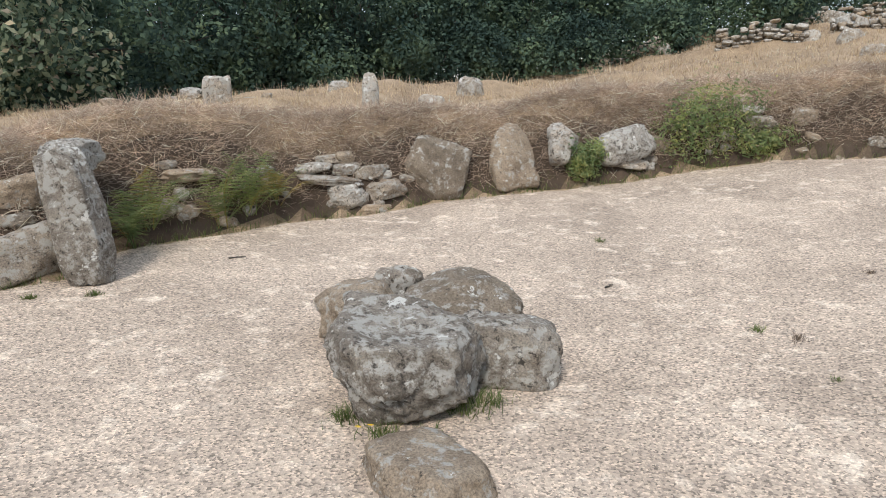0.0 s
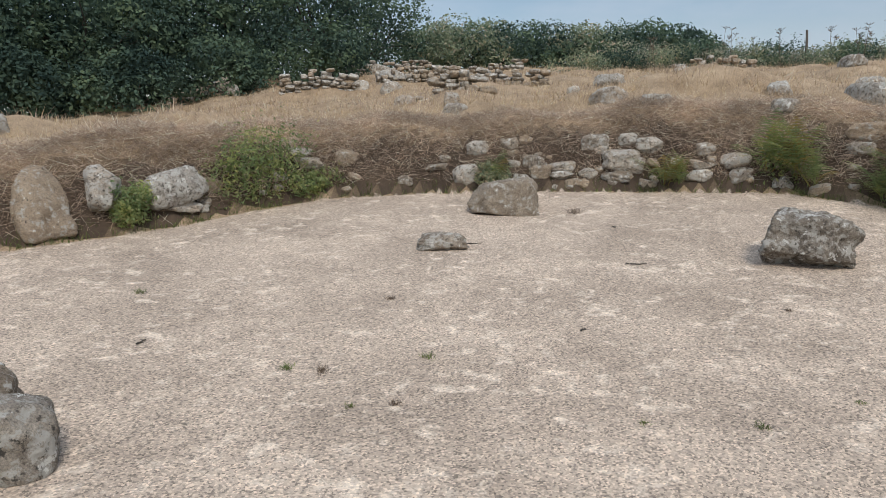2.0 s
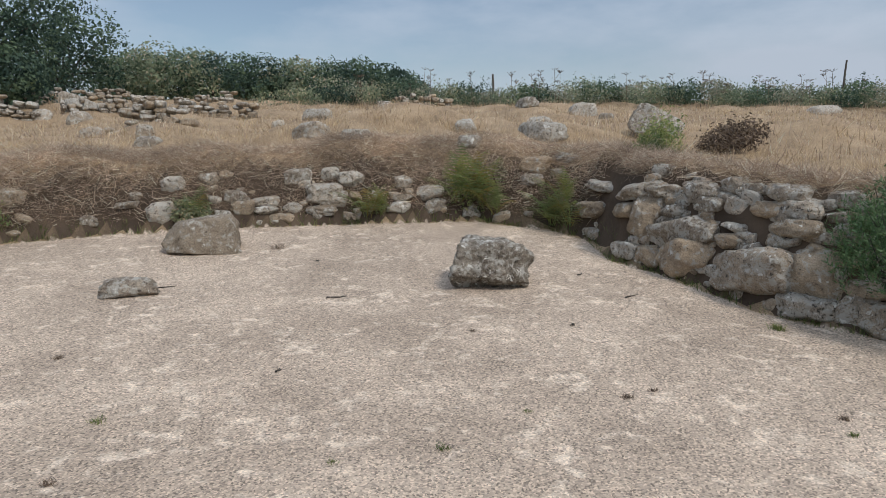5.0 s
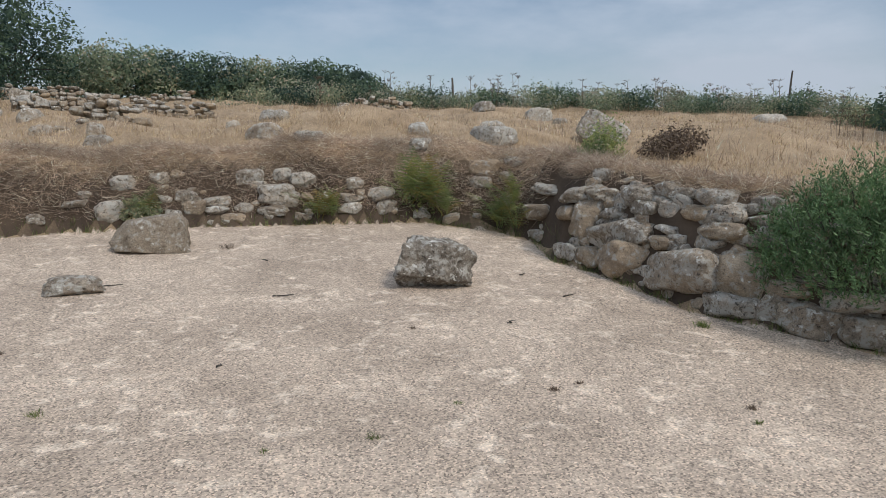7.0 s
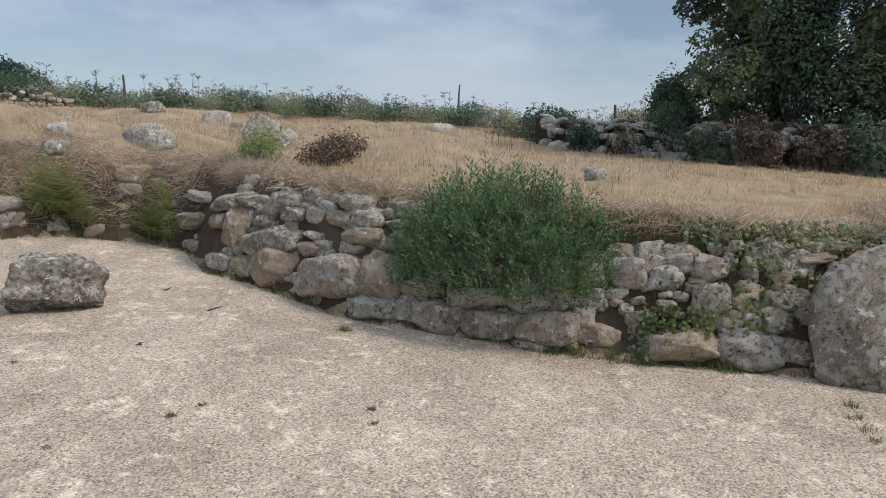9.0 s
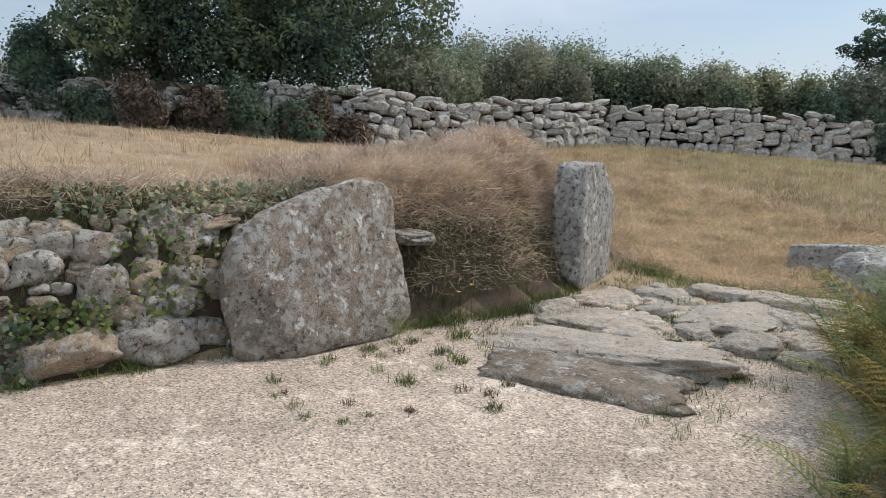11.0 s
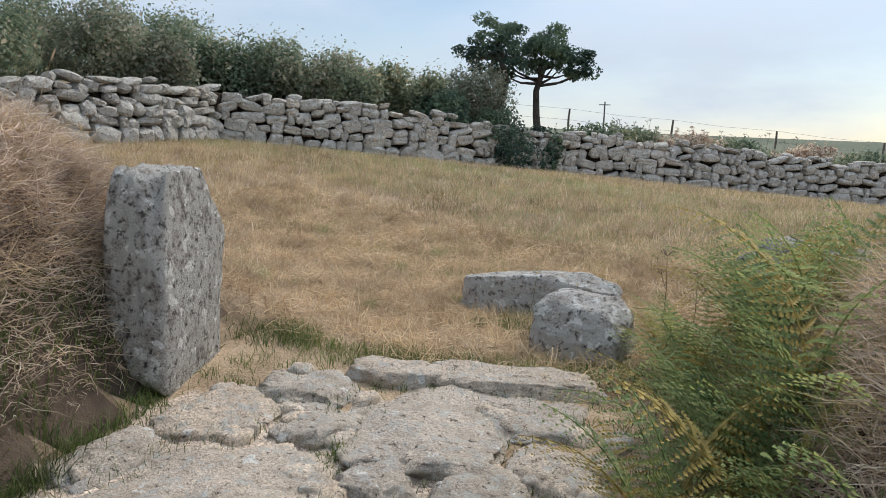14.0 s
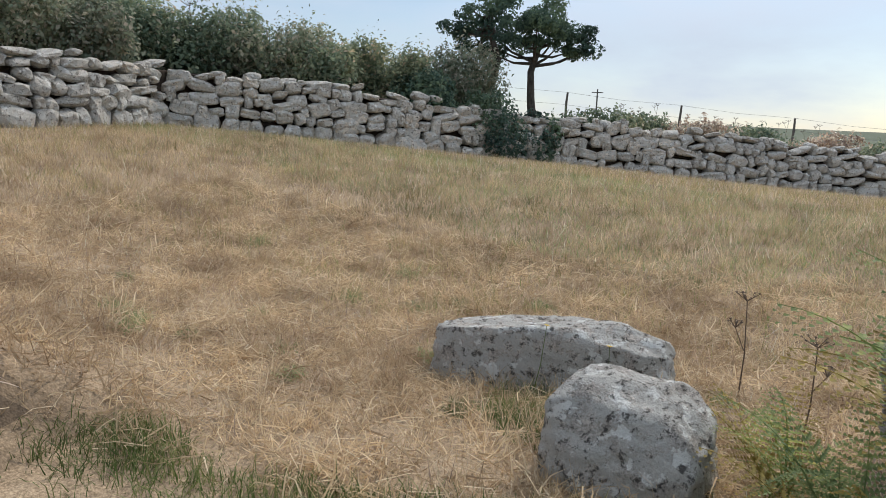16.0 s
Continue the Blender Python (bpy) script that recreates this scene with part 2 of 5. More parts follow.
def ground_material():
    m, n, l, s = material("gravel yard and dry turf", 0.97)
    g = n.new("ShaderNodeNewGeometry")
    v = g.outputs["Position"]
    pebble = n.new("ShaderNodeTexVoronoi")
    pebble.inputs["Scale"].default_value = 90
    l.new(v, pebble.inputs["Vector"])
    grit = grain(n, l, v, 160, 3, 0.7)
    patch = grain(n, l, v, 1.1, 7, 0.62, 0.5)
    sand = grain(n, l, v, 6.5, 9, 0.66, 0.3)
    scuff = grain(n, l, v, 1.7, 4, 0.6)
    tone = ramp(n, l, patch, [(0.3, (0.328, 0.271, 0.215)), (0.52, (0.425, 0.354, 0.283)), (0.7, (0.513, 0.43, 0.345))])
    sep = n.new("ShaderNodeSeparateColor")
    l.new(pebble.outputs["Color"], sep.inputs[0])
    chips = ramp(n, l, sep.outputs[0], [(0.0, (0.33, 0.325, 0.33)), (0.3, (0.85, 0.83, 0.82)), (0.75, (1.14, 1.1, 1.06)), (1.0, (1.65, 1.58, 1.5))])
    gravel = blend(n, l, 0.9, tone, chips, "MULTIPLY")
    worn = n.new("ShaderNodeMath")
    worn.operation = "MULTIPLY_ADD"
    l.new(scuff, worn.inputs[0])
    worn.inputs[1].default_value = 0.35
    l.new(sand, worn.inputs[2])
    bare = ramp(n, l, worn.outputs[0], [(0.72, (0, 0, 0)), (0.86, (0.95, 0.95, 0.95))])
    gravel = blend(n, l, bare, gravel, blend(n, l, 0.55, (0.68, 0.585, 0.475), chips, "MULTIPLY"))
    turf_noise = grain(n, l, v, 1.6, 9, 0.74)
    thatch = grain(n, l, v, 60, 6, 0.75)
    turf = ramp(n, l, turf_noise, [(0.3, (0.23, 0.178, 0.118)), (0.5, (0.385, 0.302, 0.2)), (0.7, (0.51, 0.415, 0.285))])
    turf = blend(n, l, 0.9, turf, ramp(n, l, thatch, [(0.35, (0.34, 0.31, 0.27)), (0.55, (0.95, 0.88, 0.85)), (0.7, (1.3, 1.25, 1.15))]), "MULTIPLY")
    pasture = n.new("ShaderNodeAttribute")
    pasture.attribute_name = "pasture"
    fields = ramp(n, l, grain(n, l, v, 0.012, 4), [(0.35, (0.08, 0.1, 0.06)), (0.5, (0.12, 0.13, 0.085)), (0.65, (0.17, 0.165, 0.11))])
    turf = blend(n, l, pasture.outputs["Fac"], turf, fields)
    cover = n.new("ShaderNodeAttribute")
    cover.attribute_name = "gravel"
    ragged = n.new("ShaderNodeMath")
    ragged.operation = "MULTIPLY_ADD"
    l.new(grain(n, l, v, 5.0, 6), ragged.inputs[0])
    ragged.inputs[1].default_value = 0.9
    l.new(cover.outputs["Fac"], ragged.inputs[2])
    edge = ramp(n, l, ragged.outputs[0], [(0.9, (0, 0, 0)), (1.0, (1, 1, 1))])
    steep = n.new("ShaderNodeSeparateXYZ")
    l.new(g.outputs["True Normal"], steep.inputs[0])
    # steep faces: bare earth, darkened to paint in the shade between wall stones
    face = ramp(n, l, steep.outputs[2], [(0.55, (1, 1, 1)), (0.85, (0, 0, 0))])
    earth = ramp(n, l, turf_noise, [(0.3, (0.035, 0.025, 0.018)), (0.7, (0.11, 0.08, 0.056))])
    turf = blend(n, l, face, turf, earth)
    l.new(blend(n, l, edge, turf, gravel), s.inputs["Base Color"])
    first = relief(n, l, s, pebble.outputs["Distance"], 0.4, 0.009)
    relief(n, l, s, grain(n, l, v, 9, 6), 0.35, 0.03, first)
    return m


ground_skin = ground_material()

# ---- lie of the land ----
# foot of the bank round the sunken yard, and the passage out of it
YARD = np.array([(-4.3, 3.9), (-3.5, 4.9), (-2.95, 5.25), (-2.9, 6.1), (-2.1, 6.8), (-1.65, 7.2), (-0.85, 7.5), (0, 8.1), (1, 8.35), (2.2, 8.55),
                 (3, 8.85), (4.3, 9), (5.5, 8.4), (6.75, 7.5), (7.8, 6.4), (8.8, 5.2), (8.95, 4.1), (8.75, 3.45), (8.1, 2.9), (7.9, 2.3),
                 (7.6, 1.8), (7.2, 1.15), (6.98, 0.1), (6.75, -0.8), (6.65, -1.6), (6.6, -2.5), (6.6, -3.7), (6.5, -4.1), (6.4, -5), (6.6, -5.75),
                 (6.95, -6.75), (6.7, -8), (4.2, -8.2), (3.95, -6.8), (3.75, -5.5), (3.15, -4.3), (2.3, -3.5), (0.6, -3.1), (-1.5, -3), (-3.6, -1.5), (-4.5, 1)])
# foot of the field wall, from the hill down to the low corner
FIELD = np.array([(22, 0.3), (18, -3.6), (14.6, -8.5), (13.8, -13), (13.9, -14.8), (12.4, -16.1), (9.6, -18.9), (7.9, -20.9), (6.6, -21.3), (5.2, -22), (1, -24.5), (-6, -28)])


def smooth(a, b, x):
    u = np.clip((x - a) / (b - a), 0, 1)
    return u * u * (3 - 2 * u)


def to_line(x, y, line, closed=False):
    """Distance to a line of the plan, with the side (left positive) of its nearest stretch."""
    ends = np.vstack([line, line[:1]]) if closed else line
    best, side = np.full(np.shape(x), 1e9), np.zeros(np.shape(x))
    for (ax, ay), (bx, by) in zip(ends[:-1], ends[1:]):
        dx, dy = bx - ax, by - ay
        u = np.clip(((x - ax) * dx + (y - ay) * dy) / (dx * dx + dy * dy), 0, 1)
        d = np.hypot(x - ax - u * dx, y - ay - u * dy)
        near = d < best
        side = np.where(near, np.sign(dx * (y - ay) - dy * (x - ax)), side)
        best = np.where(near, d, best)
    return best, side


def inside(x, y, line):
    odd = np.zeros(np.shape(x), bool)
    for (ax, ay), (bx, by) in zip(line, np.roll(line, -1, axis=0)):
        if ay != by:
            odd ^= ((ay > y) != (by > y)) & (x < (bx - ax) * (y - ay) / (by - ay) + ax)
    return odd


def bump(x, y, cx, cy, r):
    return np.exp(-((x - cx) ** 2 + (y - cy) ** 2) / (2 * r * r))


def yard_height(x, y):
    x, y = np.clip(x, -3, 10), np.clip(y, -8, 10)
    return -0.0768 - 0.0352 * x + 0.0051 * y + 0.00887 * x * x + 0.00409 * x * y + 0.00483 * y * y


def hummocks():
    """Grassed-over rubble heaps of the ruins: place, height and spread."""
    r = random.Random(9)
    heaps = []
    while len(heaps) < 46:
        a, dist = radians(r.uniform(-8, 92)), r.uniform(11.5, 27)
        heaps.append((0.4 + dist * math.sin(a), dist * math.cos(a), r.uniform(0.1, 0.3), r.uniform(0.4, 1.2)))
    return heaps


HUMMOCKS = hummocks()


def hill_height(x, y):
    r = np.maximum(np.hypot(x, y), 1e-6)
    k = np.minimum(1, 34 / r)
    u, v = x * k, y * k
    z = 0.85 + 0.055 * u + 0.045 * v
    z = z + 0.3 * smooth(-10, -15, v) * smooth(30, 12, v) + 0.35 * smooth(0, -3.5, u) * smooth(0, 5, v)
    z = z - 0.72 * bump(u, v, 6.0, -8.8, 2.8) + 0.36 * bump(u, v, 7.5, -4.9, 0.95) + 0.4 * bump(u, v, 7.7, -5.9, 0.6) + 0.72 * bump(u, v, 2.8, -5.9, 1.15)
    z = z - 0.12 * bump(u, v, 9.5, -8.5, 2.0) + 0.036 * np.maximum(0, np.hypot(u, v) - 14) * smooth(2, 12, u) * smooth(-2, 4, v)
    z = z + 0.1 * np.sin(u * 0.9 + v * 0.35) * np.sin(v * 0.7 - u * 0.2) * smooth(11, 14, np.hypot(u, v)) * smooth(-2, 3, v)
    for hx, hy, tall, wide in HUMMOCKS:
        z = z + tall * bump(u, v, hx, hy, wide)
    z = z + 0.09 * np.sin(2.3 * u + 0.7 * v) * np.sin(1.9 * v - 1.1 * u + 1.0) * smooth(1.5, 4, v)
    z = z - 0.036 * np.clip(v - 9, 0, 13) * smooth(13, 3, u) + 0.22 * bump(u, v, 7.35, -5.9, 0.35)
    d, side = to_line(u, v, FIELD)
    z = z + 0.95 * smooth(0.15, 0.6, d * side) * smooth(-1, -5, v)
    # far ground: the ridge falls away to the north, low fields to the south
    far = smooth(34, 160, r)
    return z + far * np.where(y < 0, 3.4, -5.0) * smooth(0, 20, np.abs(y))


def land(x, y):
    x, y = np.asarray(x, float), np.asarray(y, float)
    d, _ = to_line(x, y, YARD, True)
    out_d = np.where(inside(x, y, YARD), 0, d)
    low, high = yard_height(x, y), hill_height(x, y)
    wide = np.where((x > 5) & (y < 3.6), 0.5, 0.85)
    rise = np.clip(out_d / wide, 0, 1)
    rise = 1 - (1 - rise) ** 2.2
    return low + (high - low) * rise


def spot(x, y):
    return float(land(np.array([x]), np.array([y]))[0])


def mesh_from(name, verts, faces, mats, smooth_shade=False):
    me = bpy.data.meshes.new(name)
    me.from_pydata(verts, [], faces)
    for m in mats if isinstance(mats, (list, tuple)) else [mats]:
        me.materials.append(m)
    if smooth_shade:
        me.polygons.foreach_set("use_smooth", np.ones(len(me.polygons), bool))
    me.update()
    return me


def axis_lines(lo, hi, step, reach):
    lines = list(np.arange(lo, hi + step / 2, step))
    gap, a, b = step, lo, hi
    while b < reach:
        gap = min(gap * 1.16, 0.42) if b < hi + 18 else gap * 1.16
        a, b = a - gap, b + gap
        lines = [a] + lines + [b]
    return np.array(lines)


def build_ground():
    xs, ys = axis_lines(-6, 15, 0.13, 2500), axis_lines(-11, 12, 0.13, 2500)
    gx, gy = np.meshgrid(xs, ys)
    x, y = gx.ravel(), gy.ravel()
    z = land(x, y)
    rough = np.array([noise.noise((a * 1.7, b * 1.7, 0)) * 0.5 + noise.noise((a * 5, b * 5, 3)) * 0.25 for a, b in zip(x, y)])
    d, _ = to_line(x, y, YARD, True)
    in_yard = inside(x, y, YARD)
    z = z + rough * np.where(in_yard, 0.012, 0.15 * smooth(0, 0.5, d) * smooth(40, 15, np.hypot(x, y)) * (0.25 + 0.75 * smooth(-7.5, -5, y)))
    nx, ny = len(xs), len(ys)
    i = (np.arange(ny - 1)[:, None] * nx + np.arange(nx - 1)[None, :]).ravel()
    faces = np.stack([i, i + 1, i + nx + 1, i + nx], 1)
    me = bpy.data.meshes.new("ground")
    me.vertices.add(len(x)), me.vertices.foreach_set("co", np.stack([x, y, z], 1).ravel())
    me.loops.add(faces.size), me.loops.foreach_set("vertex_index", faces.ravel())
    me.polygons.add(len(faces)), me.polygons.foreach_set("loop_start", np.arange(0, faces.size, 4))
    me.update(calc_edges=True)
    me.polygons.foreach_set("use_smooth", np.ones(len(faces), bool))
    me.materials.append(ground_skin)
    cover = np.where(in_yard & (y > -6.6), smooth(-0.1, 0.25, d), 0.0) * smooth(-6.6, -5.6, y)
    layer = me.attributes.new("gravel", "FLOAT", "POINT")
    layer.data.foreach_set("value", cover.astype(np.float32))
    layer = me.attributes.new("pasture", "FLOAT", "POINT")
    layer.data.foreach_set("value", smooth(32, 60, np.hypot(x, y)).astype(np.float32))
    return tagged(new("ground", me), "pale gravel yard sunk in dry grassy banks", "ground", kind="structure")


build_ground()


# ---- stones ----
def part(name, data, parent, label=""):
    ob = new(name, data)
    ob.parent = parent
    return tagged(ob, label)


BALLS = {}
for level in (2, 3, 4, 5):
    bm = bmesh.new()
    bmesh.ops.create_icosphere(bm, subdivisions=level, radius=1)
    BALLS[level] = (np.array([v.co[:] for v in bm.verts]), [[v.index for v in f.verts] for f in bm.faces])
    bm.free()


def rock(name, seed, mat, level=3, boxy=4.0, chips=7, rough=0.07, size=(1, 1, 1), taper=0.0, shear=(0, 0), slope=0.0, soft=True):
    """A worn rock one unit across, or of the given size: a rounded block with flats broken off it."""
    rnd = np.random.RandomState(seed)
    co, faces = BALLS[level]
    v = co / (np.abs(co) ** boxy).sum(1)[:, None] ** (1 / boxy)
    for _ in range(chips):
        n = rnd.normal(size=3)
        n /= np.linalg.norm(n)
        q = boxy / (boxy - 1)
        reach = (np.abs(n) ** q).sum() ** (1 / q) * rnd.uniform(0.7, 0.97)
        over = np.maximum(0, v @ n - reach)
        v = v - over[:, None] * n * 0.97
    off = rnd.uniform(-50, 50, 3)
    bumps = np.array([noise.noise(Vector(p * 1.6 + off)) + 0.5 * noise.noise(Vector(p * 4.2 + off)) + 0.38 * noise.noise(Vector(p * 9.5 + off)) + 0.22 * noise.noise(Vector(p * 21 + off)) for p in v])
    v = v * (1 + rough * 1.6 * bumps)[:, None]
    v[:, :2] *= (1 - taper * (v[:, 2:] + 1) / 2)
    v[:, 2] = np.where(v[:, 2] > -0.2, (v[:, 2] + 0.2) * (1 - abs(slope) * (1 - v[:, 0] * (1 if slope > 0 else -1)) / 2) - 0.2, v[:, 2])
    v[:, 0] += shear[0] * v[:, 2]
    v[:, 1] += shear[1] * v[:, 2]
    v = v * (np.array(size) / 2)
    return mesh_from(name, v.tolist(), faces, mat, soft)


def boulder(x, y, size, mat, label, seed, turn=0, sink=0.12, tilt=(0, 0), boxy=3.5, chips=8, rough=0.08, taper=0.15, shear=(0, 0), group="", name="boulder", level=5, base=None, slope=0.0):
    ob = new(name, rock(name, seed, mat, level, boxy, chips, rough, size, taper, shear, slope))
    ob.matrix_world = pose(x, y, (spot(x, y) if base is None else base) + size[2] * (0.5 - sink), tilt[0], tilt[1], turn)
    return tagged(ob, label, "boulder", group)


POOL = [rock("stone", 40 + i, granite, 4, (3.2, 4.2, 6.0)[i % 3], 14, 0.085) for i in range(12)]
FILL = [rock("stone", 120 + i, (granite, granite_pale, granite_warm)[i % 3], 3, (4, 6)[i % 2], 12, 0.07) for i in range(12)]
POOL_PALE = [rock("stone", 60 + i, granite_pale, 4, (3.2, 4.2, 6.0)[i % 3], 14, 0.085) for i in range(9)]
POOL_WARM = [rock("stone", 80 + i, granite_warm, 4, (3.4, 4.4)[i % 2], 14, 0.085) for i in range(6)]
CHUNKS = [rock("stone", 100 + i, granite_field, 3, (6, 10)[i % 2], 14, 0.09, soft=False) for i in range(14)]

COARSE = [rock("stone", 100 + i, granite_field, 2, (6, 10)[i % 2], 14, 0.09, soft=False) for i in range(14)]

run = np.hypot(*np.diff(YARD[:31], axis=0).T)
ALONG = np.concatenate([[0], np.cumsum(run)])


def on_bank(s):
    """Place and direction of the bank's foot, s metres along it."""
    x, y = np.interp(s, ALONG, YARD[:31, 0]), np.interp(s, ALONG, YARD[:31, 1])
    x2, y2 = np.interp(s + 0.15, ALONG, YARD[:31, 0]), np.interp(s + 0.15, ALONG, YARD[:31, 1])
    x1, y1 = np.interp(s - 0.15, ALONG, YARD[:31, 0]), np.interp(s - 0.15, ALONG, YARD[:31, 1])
    return x, y, math.atan2(y2 - y1, x2 - x1)


def set_stone(owner, s, zc, w, h, rnd, loose=9.0, deep=0.15, pool=None):
    x, y, a = on_bank(s)
    nx, ny = -math.sin(a), math.cos(a)
    low = float(yard_height(np.array(x), np.array(y)))
    top = spot(x + nx * 1.0, y + ny * 1.0) - low
    wide = 0.5 if x > 5 and y < 3.6 else 0.85
    back = wide * (1 - (1 - min(max(zc / max(top, 0.3), 0), 0.97)) ** (1 / 2.2))
    d = min(max(0.75 * max(w, h), 0.16), 0.5)
    pool = pool or rnd.choice([POOL, POOL, POOL_PALE, POOL_WARM])
    ob = new("stone", rnd.choice(pool))
    ob.parent = owner
    depth = back + deep * d
    ob.matrix_world = pose(x + nx * depth, y + ny * depth, low + zc, rnd.uniform(-loose, loose), rnd.uniform(-loose, loose), math.degrees(a) + rnd.uniform(-8, 8)) @ Matrix.Diagonal((w * 1.1 * rnd.choice((1, -1)), d, h * 1.12, 1))
    return ob


def bank_wall(name, label, rows, seed, fill=()):
    rnd = random.Random(seed)
    owner = tagged(new(name), label, "stone wall", kind="structure")
    for s, z, w, h in rows:
        set_stone(owner, s, z, w, h, rnd)
    for lo, hi, height, count in fill:
        for _ in range(count):
            w = rnd.uniform(0.08, 0.24)
            set_stone(owner, rnd.uniform(lo, hi), rnd.uniform(0.03, height), w, w * rnd.uniform(0.5, 0.8), rnd, 22, 0.26, FILL)
    return owner


# along the foot, height of the middle, width, height
NORTH = [(1.74, 0.45, 0.25, 0.12), (1.76, 0.18, 0.58, 0.4), (1.77, 0.65, 0.35, 0.26), (3.45, 0.67, 0.17, 0.07), (3.51, 0.39, 0.14, 0.13),
         (3.63, 0.57, 0.46, 0.12), (4.41, 0.51, 0.19, 0.1), (4.86, 0.5, 0.36, 0.12), (5.02, 0.37, 0.6, 0.09), (5.02, 0.59, 0.21, 0.08), (5.16, 0.19, 0.37, 0.23),
         (5.22, 0.47, 0.27, 0.11), (5.24, 0.59, 0.19, 0.15), (5.49, 0.03, 0.32, 0.11), (5.55, 0.41, 0.39, 0.15), (5.68, 0.2, 0.47, 0.23), (8.75, 0.2, 0.38, 0.14),
         (9.21, 0.36, 0.26, 0.19), (10.42, 0.75, 0.23, 0.15), (10.5, 0.62, 0.29, 0.11), (10.6, 0.47, 0.41, 0.18), (11.0, 0.5, 0.28, 0.23)]
NORTH_EAST = [(11.8, 0.17, 0.18, 0.13), (12.22, 0.34, 0.33, 0.1), (12.33, 0.45, 0.15, 0.09), (12.64, 0.21, 0.35, 0.3), (12.78, 0.57, 0.28, 0.2),
              (13.23, 0.63, 0.22, 0.16), (13.47, 0.67, 0.19, 0.11), (13.56, 0.37, 0.3, 0.17), (13.64, 0.24, 0.28, 0.21), (13.93, 0.19, 0.31, 0.11), (13.93, 0.32, 0.32, 0.11),
              (14.18, 0.09, 0.27, 0.12), (14.27, 0.22, 0.24, 0.13), (14.34, 0.6, 0.33, 0.23), (14.64, 0.18, 0.34, 0.11), (14.7, 0.39, 0.44, 0.26), (14.77, 0.66, 0.23, 0.17)]
NORTH_EAST_FAR = [(15.05, 0.58, 0.33, 0.21), (15.68, 0.19, 0.3, 0.15), (15.74, 0.32, 0.27, 0.1), (15.75, 0.53, 0.21, 0.15), (16.11, 0.38, 0.34, 0.19),
                  (17.41, 0.78, 0.41, 0.24), (17.43, 0.58, 0.31, 0.17), (17.73, 0.7, 0.25, 0.16), (17.77, 0.88, 0.35, 0.19), (18.4, 0.35, 0.42, 0.2), (18.43, 0.64, 0.48, 0.12),
                  (18.47, 0.08, 0.31, 0.13), (19.2, 0.52, 0.44, 0.15), (19.42, 0.76, 0.55, 0.2)]
EAST_CORNER = [(19.47, 0.13, 0.31, 0.18), (19.63, 0.47, 0.34, 0.47), (19.72, 0.8, 0.5, 0.16), (19.77, 0.14, 0.38, 0.21), (19.96, 0.63, 0.32, 0.14),
               (20.11, 0.46, 0.88, 0.3), (20.22, 0.86, 0.42, 0.2), (20.27, 0.24, 0.63, 0.41), (20.37, 0.76, 0.33, 0.14), (20.58, 0.97, 0.24, 0.15), (20.74, 0.5, 0.27, 0.14),
               (20.76, 0.61, 0.27, 0.08), (21.07, 0.83, 0.31, 0.13), (21.09, 0.28, 0.75, 0.4), (21.21, 0.99, 0.37, 0.17), (21.47, 0.72, 0.39, 0.15), (21.47, 0.88, 0.32, 0.16),
               (21.63, 0.11, 0.47, 0.19), (21.67, 0.35, 0.44, 0.39), (21.77, 0.86, 0.21, 0.09), (21.79, 1.0, 0.25, 0.14), (21.82, 0.76, 0.13, 0.1), (21.98, 0.14, 0.24, 0.23),
               (22.06, 0.35, 0.24, 0.13)]
EAST = [(22.08, 0.32, 0.33, 0.1), (22.32, 0.11, 0.52, 0.25), (22.63, 0.32, 0.56, 0.15), (22.78, 0.13, 0.48, 0.22), (23.03, 0.34, 0.33, 0.18), (23.05, 0.5, 0.33, 0.12),
        (23.18, 0.01, 0.4, 0.1), (23.25, 0.64, 0.29, 0.14), (23.28, 0.17, 0.55, 0.26), (23.33, 0.35, 0.15, 0.15), (23.34, 0.51, 0.17, 0.13), (23.53, 0.29, 0.16, 0.15),
        (23.54, 0.64, 0.28, 0.16), (23.59, 0.76, 0.2, 0.08), (23.6, 0.47, 0.15, 0.1), (23.68, 0.15, 0.27, 0.19), (23.85, 0.65, 0.28, 0.23), (24.16, 0.63, 0.25, 0.21)]
EAST_END = [(24.21, 0.82, 0.16, 0.15), (24.24, 0.14, 0.6, 0.24), (24.48, 0.73, 0.26, 0.22), (24.49, 0.44, 0.26, 0.32), (24.51, 0.9, 0.1, 0.07), (24.61, 0.32, 0.14, 0.13),
            (24.68, 0.9, 0.11, 0.1), (24.77, 0.74, 0.11, 0.17), (24.78, 0.53, 0.13, 0.09), (24.79, 0.36, 0.15, 0.13), (24.81, 0.14, 0.46, 0.28), (24.95, 0.36, 0.17, 0.15),
            (24.98, 0.52, 0.25, 0.14), (25.01, 0.74, 0.22, 0.21), (25.02, 0.9, 0.15, 0.11), (25.24, 0.93, 0.17, 0.09), (25.26, 0.84, 0.26, 0.08), (25.43, 0.93, 0.19, 0.11)]
bank_wall("wall_north", "tumbled dry-stone granite facing under a grassy bank", NORTH, 3, [(3.3, 6.0, 0.4, 22), (8.3, 11.4, 0.35, 12)])
bank_wall("wall_northeast", "overgrown dry-stone granite facing of the bank", NORTH_EAST + NORTH_EAST_FAR, 4, [(13.2, 15.4, 0.55, 30), (15.6, 18.6, 0.5, 20)])
bank_wall("wall_east", "rough dry-stone granite wall with lichen", EAST_CORNER + EAST + EAST_END, 5, [(19.5, 22.3, 1.0, 170), (22.0, 25.6, 0.88, 190)])

